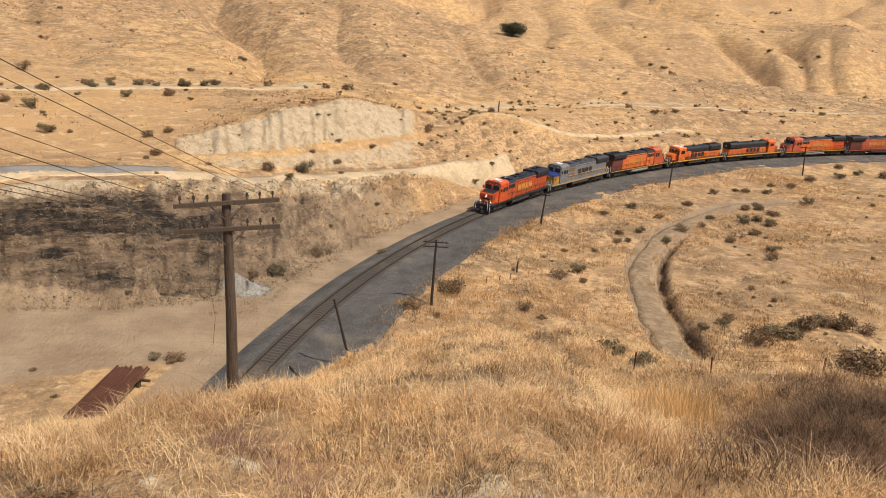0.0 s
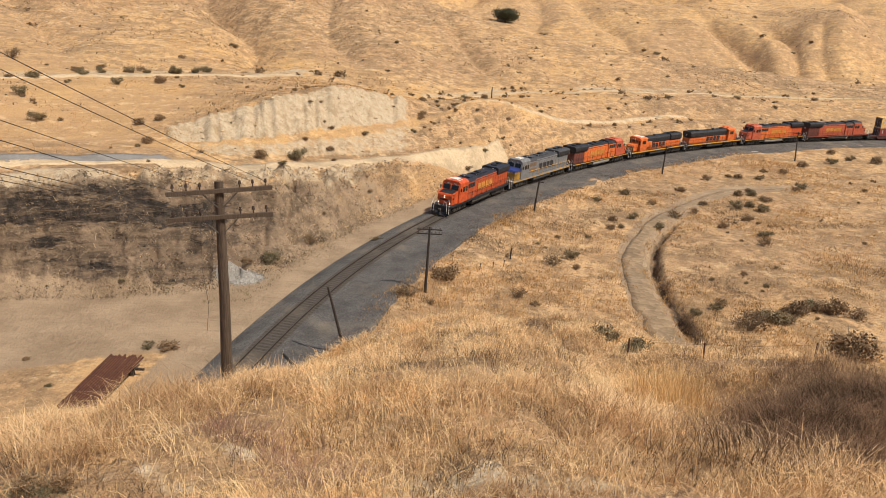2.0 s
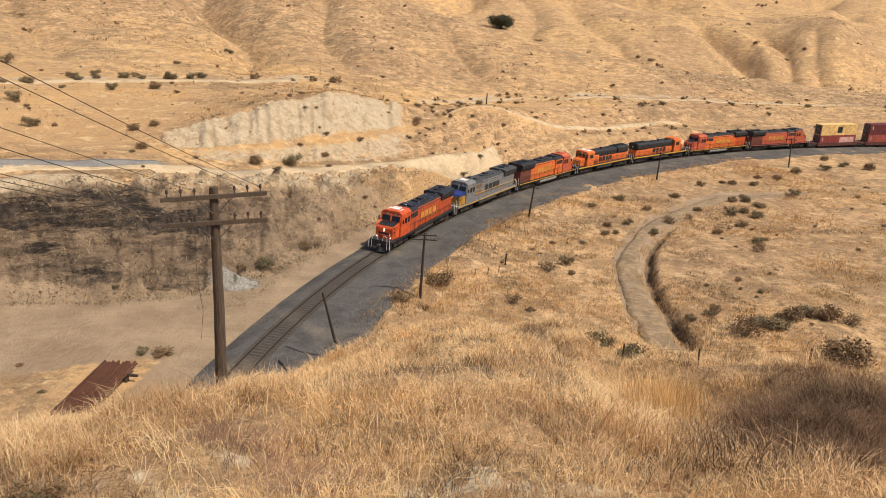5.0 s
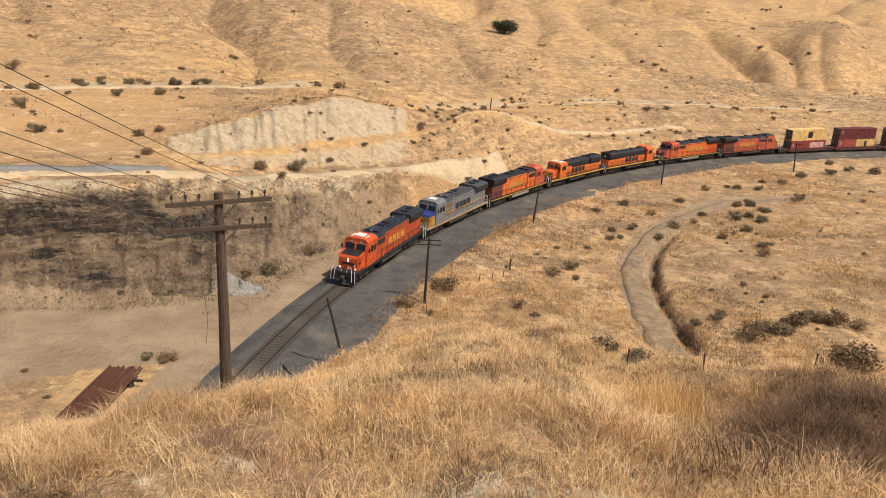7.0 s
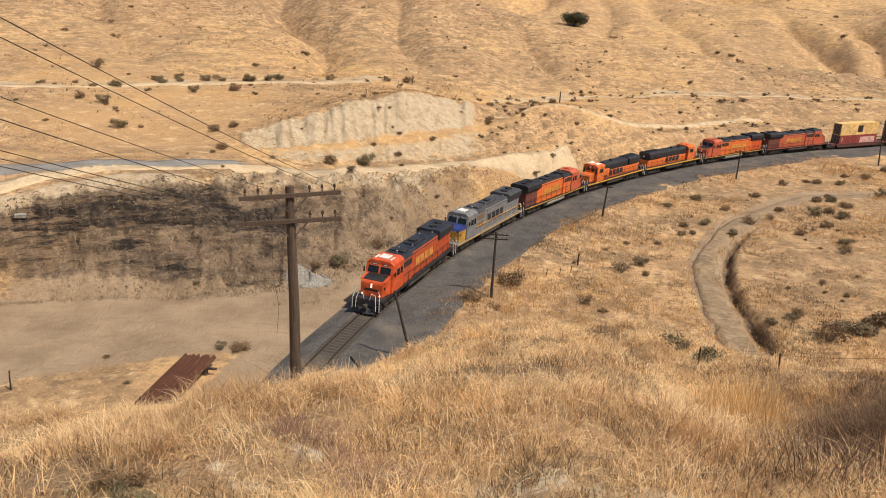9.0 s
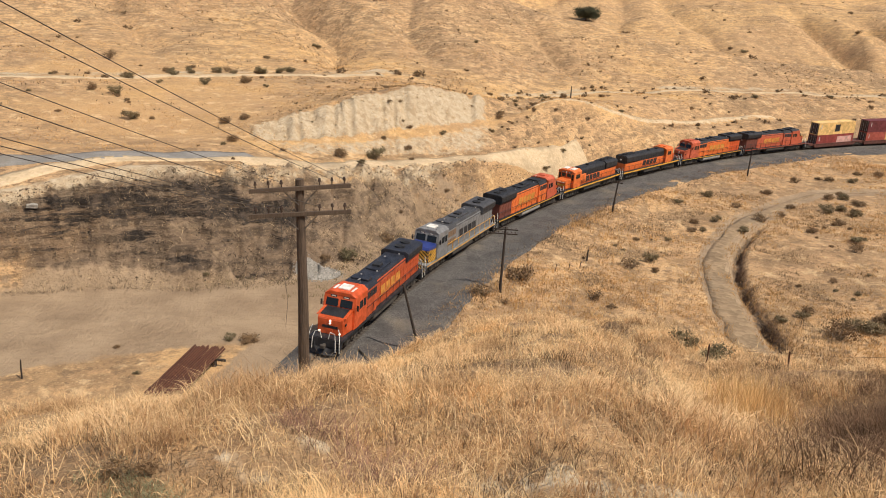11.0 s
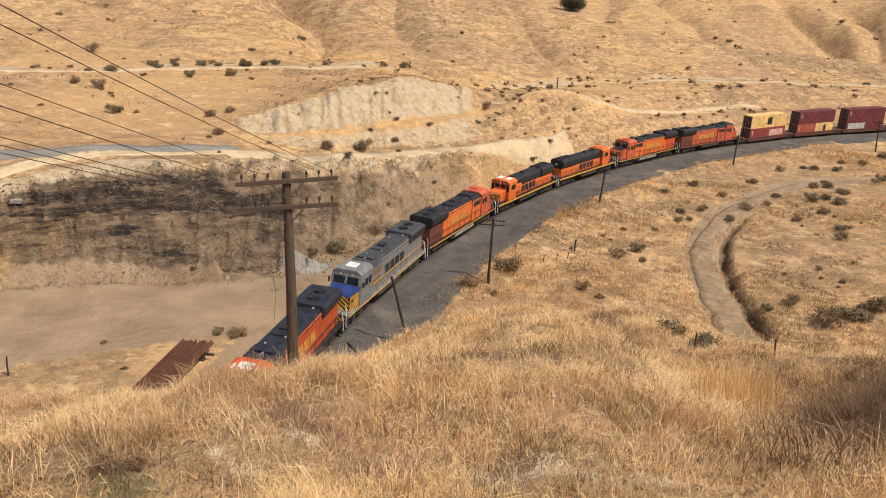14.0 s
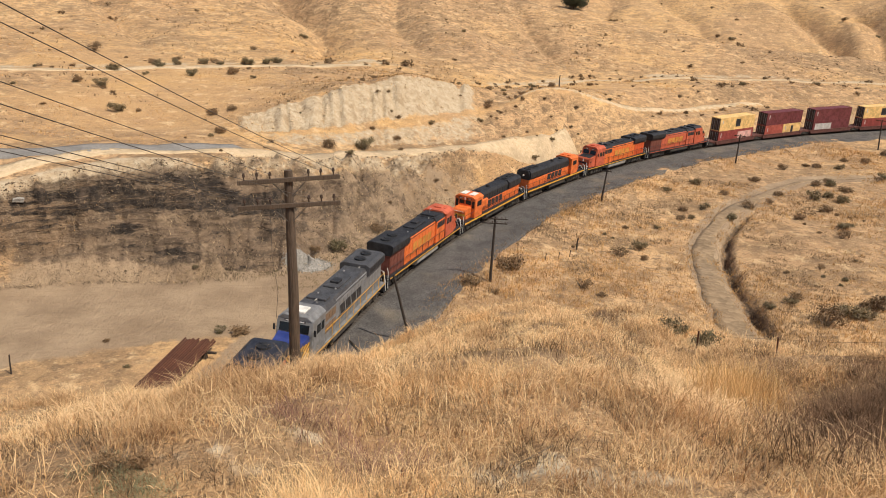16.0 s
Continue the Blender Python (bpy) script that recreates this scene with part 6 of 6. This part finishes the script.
def blades(name, cx, cy, per, spread, height, width, lean, mat, label, seed, sink=0.03, kink=0.35):
    """Tufts of bent tapering stalks, joined. Arrays: a centre, height and width for each tuft."""
    rng = np.random.default_rng(seed)
    n = len(cx) * per
    i = np.repeat(np.arange(len(cx)), per)
    x = cx[i] + rng.normal(0, 1, n) * spread[i]
    y = cy[i] + rng.normal(0, 1, n) * spread[i]
    z = land(x, y)[0] - sink
    h = height[i] * rng.uniform(0.45, 1.15, n)
    w = width[i] * rng.uniform(0.6, 1.3, n)
    tuft = rng.uniform(0, 6.28, len(cx))[i]
    la = tuft + rng.normal(0, 1.6, n)
    lean_n = lean * rng.uniform(0.2, 1.6, n)
    dx, dy = np.cos(la) * lean_n * h, np.sin(la) * lean_n * h
    fa = rng.uniform(0, 3.14, n)
    ux, uy = np.cos(fa) * w / 2, np.sin(fa) * w / 2
    P = np.empty((n, 5, 3))
    P[:, 0] = np.stack([x - ux, y - uy, z], -1)
    P[:, 1] = np.stack([x + ux, y + uy, z], -1)
    mx, my, mz = x + dx * kink, y + dy * kink, z + h * 0.58
    P[:, 2] = np.stack([mx - ux * 0.8, my - uy * 0.8, mz], -1)
    P[:, 3] = np.stack([mx + ux * 0.8, my + uy * 0.8, mz], -1)
    P[:, 4] = np.stack([x + dx, y + dy, z + h * np.sqrt(np.clip(1 - (lean_n * 0.6) ** 2, 0.15, 1))], -1)
    t = np.array([(0, 1, 3), (0, 3, 2), (2, 3, 4)])
    f = (t[None] + 5 * np.arange(n)[:, None, None]).reshape(-1, 3)
    return tagged(new(name, mesh_from(name, P.reshape(-1, 3), f, mat, False)), label, "grass", kind="stuff")


def ring(n, az0, az1, r0, r1, power, seed):
    rng = np.random.default_rng(seed)
    az = rng.uniform(az0, az1, n)
    u = rng.uniform(0, 1, n)
    e = power + 1
    r = (r0 ** e + u * (r1 ** e - r0 ** e)) ** (1 / e)
    return np.sin(np.radians(az)) * r, np.cos(np.radians(az)) * r, az, r


# the slope at the viewer's feet
x, y, az, r = ring(52000, -37, 43, 3.6, 33, 0.35, 101)
zone = land(x, y)[1]
brow_r = line_at("brow", az)[0]
dens = 0.62 + fbm(x / 1.3, y / 1.3, 4, 201) * 2.4 - zone[:, 2] * 0.8 - zone[:, 0] * 1.1 + np.exp(-((az - 22) / 3.5) ** 2 - ((r - 13.5) / 3.5) ** 2)
weedy = np.exp(-((az - 34) / 7.0) ** 2 - ((r - 12.5) / 3.8) ** 2) * 1.6 * sstep(az, 23, 30) + np.clip(fbm(x / 3.5, y / 3.5, 3, 211) - 0.28, 0, 1) * 1.5
rng = np.random.default_rng(5)
keep = (rng.uniform(0, 1, len(x)) < np.clip(dens, 0.08, 1)) & (r < brow_r + 6)
straw = keep & (rng.uniform(0, 1, len(x)) > weedy * 0.85)
hgt = 0.25 + fbm(x / 0.9, y / 0.9, 4, 221) * 0.55 + np.exp(-((az - 22.5) / 2.6) ** 2 - ((r - 14.5) / 3.0) ** 2) * 0.45
hgt = np.clip(hgt - zone[:, 0] * 0.25 - 0.10 * (1 - sstep(r, 5.6, 7.5)), 0.06, 1.05)
wid = 0.0042 + 0.0005 * r
blades("dry_grass", x[straw], y[straw], 8, 0.05 + 0.09 * rng.uniform(0, 1, straw.sum()), hgt[straw], wid[straw], 0.95, STRAW, "tall dry golden grass on the near slope", 301)
low = (r < brow_r + 3) & (rng.uniform(0, 1, len(x)) < 0.24 - 0.12 * zone[:, 0])
blades("short_grass", x[low], y[low], 5, 0.18 + 0 * x[low], 0.13 + 0 * x[low], wid[low] * 1.1, 1.2, STRAW, "short matted dry grass on the near slope", 302)
k_ = straw & (rng.uniform(0, 1, len(x)) < 0.16)
PALE_STRAW = make_grass_mat("bleached_stalks", [(0.95, 0.76, 0.48), (0.86, 0.64, 0.35), (0.95, 0.72, 0.42), (0.75, 0.54, 0.30)])
blades("bleached_stalks", x[k_], y[k_], 7, 0.16 + 0 * x[k_], 0.34 + 0 * x[k_], wid[k_] * 0.8, 1.35, PALE_STRAW, "bleached tangled grass stalks on the near slope", 310, kink=0.25)
# a stand of tall golden stems beside the trampled groove
rt = np.random.default_rng(77)
ta, tr = 23.3 + rt.normal(0, 1.2, 420), 13.4 + rt.normal(0, 0.9, 420)
tx, ty_ = np.sin(np.radians(ta)) * tr, np.cos(np.radians(ta)) * tr
GOLD_STEM = make_grass_mat("golden_stems", [(0.95, 0.69, 0.35), (0.74, 0.47, 0.20), (0.95, 0.70, 0.34), (0.52, 0.31, 0.14)])
blades("golden_stems", tx, ty_, 9, 0.09 + 0 * tx, 0.72 + 0.4 * rt.uniform(0, 1, 420), 0.009 + 0 * tx, 0.26, GOLD_STEM, "stand of tall golden grass stems beside the trampled groove", 312)
gr = rt.uniform(9.0, 19.0, 520)
ga2 = np.radians(15.6 + (18 - gr) * 0.6 + rt.normal(0, 0.9, 520))
gx2, gy2 = np.sin(ga2) * gr, np.cos(ga2) * gr
blades("lodged_straw", gx2, gy2, 8, 0.12 + 0 * gx2, 0.30 + 0.15 * rt.uniform(0, 1, 520), 0.009 + 0 * gx2, 1.9, PALE_STRAW, "pale trampled straw lying along the groove", 317, kink=0.3)
# dead purplish weeds and a grey-green sprout by the viewer
for nm, mat_, spots_, hh_, lab_, sd_ in (
        ("russet_weeds", make_grass_mat("russet_weeds", [(0.40, 0.235, 0.175), (0.24, 0.135, 0.105), (0.46, 0.29, 0.21), (0.19, 0.105, 0.085)]), ((-0.8, 6.4, 0.30), (-1.3, 7.0, 0.3), (-0.4, 5.7, 0.25), (7.6, 13.2, 0.7), (8.8, 13.6, 0.6), (-3.2, 12.2, 0.5)), 0.30, "purplish brown dead weeds in the short grass", 313),
        ("green_sprouts", make_grass_mat("sage_sprouts", [(0.36, 0.36, 0.22), (0.25, 0.26, 0.15), (0.42, 0.40, 0.25), (0.20, 0.20, 0.12)]), ((-2.75, 5.6, 0.14), (-2.45, 5.45, 0.12), (3.4, 7.6, 0.18), (4.4, 17.9, 0.4)), 0.14, "small grey-green sprouts in the short grass", 314)):
    qx = np.concatenate([a_ + rt.normal(0, c_, 46) for a_, b_, c_ in spots_])
    qy = np.concatenate([b_ + rt.normal(0, c_ * 0.8, 46) for a_, b_, c_ in spots_])
    blades(nm, qx, qy, 9, 0.045 + 0 * qx, hh_ * (0.6 + 0.7 * rt.uniform(0, 1, len(qx))), 0.005 + 0 * qx, 1.0, mat_, lab_, sd_)
x2, y2, az2, r2 = ring(26000, 14, 44, 7, 20, 0.5, 103)
wd = np.exp(-((az2 - 34) / 6.5) ** 2 - ((r2 - 11.8) / 3.8) ** 2) * 1.35 * sstep(az2, 24, 30) * (0.8 + fbm(x2 / 1.5, y2 / 1.5, 3, 235) * 1.6) + np.clip(fbm(x2 / 2, y2 / 2, 3, 231), 0, 1) * 0.3
kp = rng.uniform(0, 1, len(x2)) < wd
blades("brown_weeds", x2[kp], y2[kp], 8, 0.10 + 0 * x2[kp], np.clip(0.45 + fbm(x2[kp] / 1.1, y2[kp] / 1.1, 3, 233) * 0.6, 0.15, 0.9), 0.006 + 0 * x2[kp], 0.9, SHADED_WEED, "brown dead weeds and brush on the near slope, coloured darker for the hollow's shade", 303)
x3, y3, az3, r3 = ring(12000, -37, 43, 4, 27, 0.4, 104)
kp = fbm(x3 / 1.3, y3 / 1.3, 4, 241) > 0.10
blades("weed_tufts", x3[kp], y3[kp], 7, 0.08 + 0 * x3[kp], 0.24 + 0 * x3[kp], 0.004 + 0.0003 * r3[kp], 0.8, WEED, "brown dead weed tufts among the golden grass", 304)

# field inside the curve, flats, benches and hillsides
x, y, az, r = ring(62000, -6, 37, 44, 200, 0.0, 111)
d = track_offset(x, y)
fd = poly_dist(x, y, FIELD_LINE)[0]
den = 0.5 + fbm(x / 11, y / 11, 4, 251) * 1.2
kp = (d < -6.6 - 2.2 * fbm(x / 5, y / 5, 3, 255)) & (d > -150) & (fd > 1.25 + 1.6 * fbm(x / 2.5, y / 2.5, 3, 256)) & (rng.uniform(0, 1, len(x)) < den) & (r > line_at("brow", az)[0] + 6)
ht = np.clip(0.34 + fbm(x / 9, y / 9, 3, 261) * 0.5, 0.12, 0.7)
blades("field_grass", x[kp], y[kp], 4, 0.25 + 0 * x[kp], ht[kp], 0.012 + 0.00042 * r[kp], 0.6, STRAW_MID, "dry golden grass covering the field inside the curve", 305)
x, y, az, r = ring(38000, -33, 37, 48, 300, -0.2, 112)
d = track_offset(x, y)
zone = land(x, y)[1]
den = 0.46 + fbm(x / 14, y / 14, 4, 271) * 1.2 - zone[:, 0] * 0.55 - zone[:, 2] * 1.4
kp = (d > 8.5) & (rng.uniform(0, 1, len(x)) < den)
road = np.abs(r - line_at("bench", az)[0] - 0.5) < 2
rd2 = (r > line_at("bank_top", az)[0] - 0.4) & (r < line_at("road_far", az)[0] + 0.2)
kp &= ~road & ~rd2 & ~((az < -5) & (r > line_at("bank_foot", az)[0] - 3) & (r < line_at("bank_top", az)[0]) & (rng.uniform(0, 1, len(x)) < 0.8))
blades("hill_grass", x[kp], y[kp], 4, 0.4 + 0 * x[kp], 0.32 + 0 * x[kp], 0.012 + 0.00045 * r[kp], 0.7, STRAW_MID, "dry golden grass tufts over the benches and lower hills", 306)
x, y, az, r = ring(30000, -31, 36, 126, 470, 0.4, 116)
zone = land(x, y)[1]
kp = (r > line_at("scarp_top", az)[0]) & (np.abs(r - line_at("bench", az)[0] - 0.5) > 2.2) & (rng.uniform(0, 1, len(x)) < 0.42 + fbm(x / 22, y / 22, 4, 295) * 1.5 - zone[:, 0] * 0.6 - zone[:, 3] * 0.2)
blades("hill_scrub", x[kp], y[kp], 3, 0.16 + 0.0007 * r[kp], 0.22 + 0.4 * rng.uniform(0, 1, kp.sum()) ** 2, 0.05 + 0.0006 * r[kp], 0.7, WEED, "low brown scrub and dead weeds dotted over the hillsides", 315)
x, y, az, r = ring(32000, -33, 12, 80, 150, 0.0, 113)
k0, k1 = line_at("bank_foot", az)[0], line_at("bank_top", az)[0]
den = 0.8 + fbm(x / 6, y / 6, 3, 281) * 1.2
kp = (r > k0 - 1) & (r < k1 - 0.5) & (rng.uniform(0, 1, len(x)) < den) & (track_offset(x, y) > 8)
blades("dead_brush", x[kp], y[kp], 4, 0.35 + 0 * x[kp], 0.3 + 0.45 * rng.uniform(0, 1, kp.sum()), 0.035 + 0 * x[kp], 1.9, BURNT_WEED, "tangled dead brush and stalks on the burnt bank", 307)
k_ = kp & (rng.uniform(0, 1, len(x)) < 0.10 + 0.2 * sstep(az, -9, -3))
blades("pale_brush", x[k_], y[k_], 3, 0.4 + 0 * x[k_], 0.5 + 0.6 * rng.uniform(0, 1, k_.sum()), 0.022 + 0 * x[k_], 2.0, PALE_STRAW, "bleached dead stalks lying over the eroded bank", 311)
x, y, az, r = ring(9000, -20, 10, 80, 130, 0.0, 114)
k0 = line_at("bank_foot", az)[0]
d = track_offset(x, y)
kp = (((d > 6.5) & (d < 11)) | (np.abs(r - k0) < 1.6) & (d > 7)) & (rng.uniform(0, 1, len(x)) < 0.6)
blades("verge_weeds", x[kp], y[kp], 5, 0.2 + 0 * x[kp], 0.35 + 0 * x[kp], 0.03 + 0 * x[kp], 0.5, make_grass_mat("green_weeds", [(0.15, 0.14, 0.065), (0.24, 0.19, 0.09), (0.30, 0.22, 0.11), (0.12, 0.10, 0.05)]), "dull green weeds beside the service track", 308)
x, y, az, r = ring(22000, 2, 36, 60, 150, 0.0, 115)
kp = (fbm(x / 6, y / 6, 4, 291) > 0.16 - 0.25 * np.exp(-((az - 29) / 6) ** 2 - ((r - 82) / 9) ** 2)) & (track_offset(x, y) < -7.5) & (poly_dist(x, y, FIELD_LINE)[0] > 3)
blades("field_weeds", x[kp], y[kp], 5, 0.25 + 0 * x[kp], 0.5 + 0 * x[kp], 0.03 + 0 * x[kp], 0.6, WEED, "brown dead weeds in the hollow of the field", 309)

x, y, az, r = ring(26000, -8, 30, 58, 170, 0.0, 117)
d = track_offset(x, y)
kp = (d < -5.2) & (d > -10.5) & (rng.uniform(0, 1, len(x)) < 0.75 - np.abs(d + 7.4) * 0.2 + fbm(x / 4, y / 4, 3, 297) * 1.1)
blades("ballast_weeds", x[kp], y[kp], 4, 0.22 + 0 * x[kp], 0.25 + 0.35 * rng.uniform(0, 1, kp.sum()), 0.014 + 0.0003 * r[kp], 0.8, WEED, "dry brown weeds fringing the ballast", 316)

# a bare twig in the grass and pale rocks
tw = ground_z(0.28, 5.7)
bm = tube([(0.28, 5.7, tw - 0.1), (0.40, 5.78, 25.64), (0.68, 5.8, 25.89), (0.95, 5.8, 26.05)], 0.008, 5, None, 0.004)
tube([(0.68, 5.8, 25.89), (0.86, 5.84, 25.93)], 0.005, 4, bm, 0.003)
tagged(part("dead_twig", bm, TWIG), "bare dead twig rising from the short grass", "twig")
tw = ground_z(-4.2, 21.2)
rnd2 = random.Random(3)
bm = bmesh.new()
for k in range(34):
    a = rnd2.uniform(0, 6.28)
    l = rnd2.uniform(0.5, 1.4)
    tube([(-4.3 + rnd2.uniform(-0.4, 0.7), 21.1 + rnd2.uniform(-0.3, 0.3), tw - 0.1), (-4.3 + math.cos(a) * l * 0.6, 21.1 + math.sin(a) * l * 0.3, tw + 0.4), (-4.3 + math.cos(a) * l * 1.2, 21.1 + math.sin(a) * l * 0.5, tw + rnd2.uniform(0.35, 1.0))], 0.013, 4, bm, 0.005)
tagged(part("dead_branches", bm, TWIG), "tangle of bare dead branches at the foot of the pole", "branches")

# ---- ties: concrete sleepers with the fastenings, those of the near stretch one by one ----
tie_me = None


def tie_bm():
    bm = prism_y([(-0.13, -0.42), (0.13, -0.42), (0.11, -0.175), (-0.11, -0.175)], -1.3, 1.3)
    for y in (-0.752, 0.752):
        for sd in (-1, 1):
            bx(-0.09, 0.09, y + sd * 0.13 - 0.05, y + sd * 0.13 + 0.05, -0.175, -0.135, 0, bm)
    return bm


for k in range(300):
    s = 18 + 0.61 * k
    p, dd = track(s)
    m = pose(p[0], p[1], rail_z(p[0], p[1]), -CANT, 0, math.degrees(math.atan2(dd[1], dd[0])) + (hash(k * 7919) % 7 - 3) * 0.1)
    if tie_me is None:
        tie_me = part("tie", tie_bm(), CONCRETE, railway)
        tie_me.matrix_basis = m
    else:
        again(tie_me, m)
bm = bmesh.new()
for k in range(330):
    s = 18 + 0.61 * (300 + k)
    p, dd = track(s)
    m = pose(p[0], p[1], rail_z(p[0], p[1]), -CANT, 0, math.degrees(math.atan2(dd[1], dd[0])))
    n0 = len(bm.verts)
    b2 = prism_y([(-0.13, -0.42), (0.13, -0.42), (0.11, -0.175), (-0.11, -0.175)], -1.3, 1.3)
    me2 = bpy.data.meshes.new("tmp")
    b2.transform(m)
    b2.to_mesh(me2)
    b2.free()
    bm.from_mesh(me2)
    bpy.data.meshes.remove(me2)
tagged(part("far_ties", bm, CONCRETE, railway), "", kind="stuff")

motions()
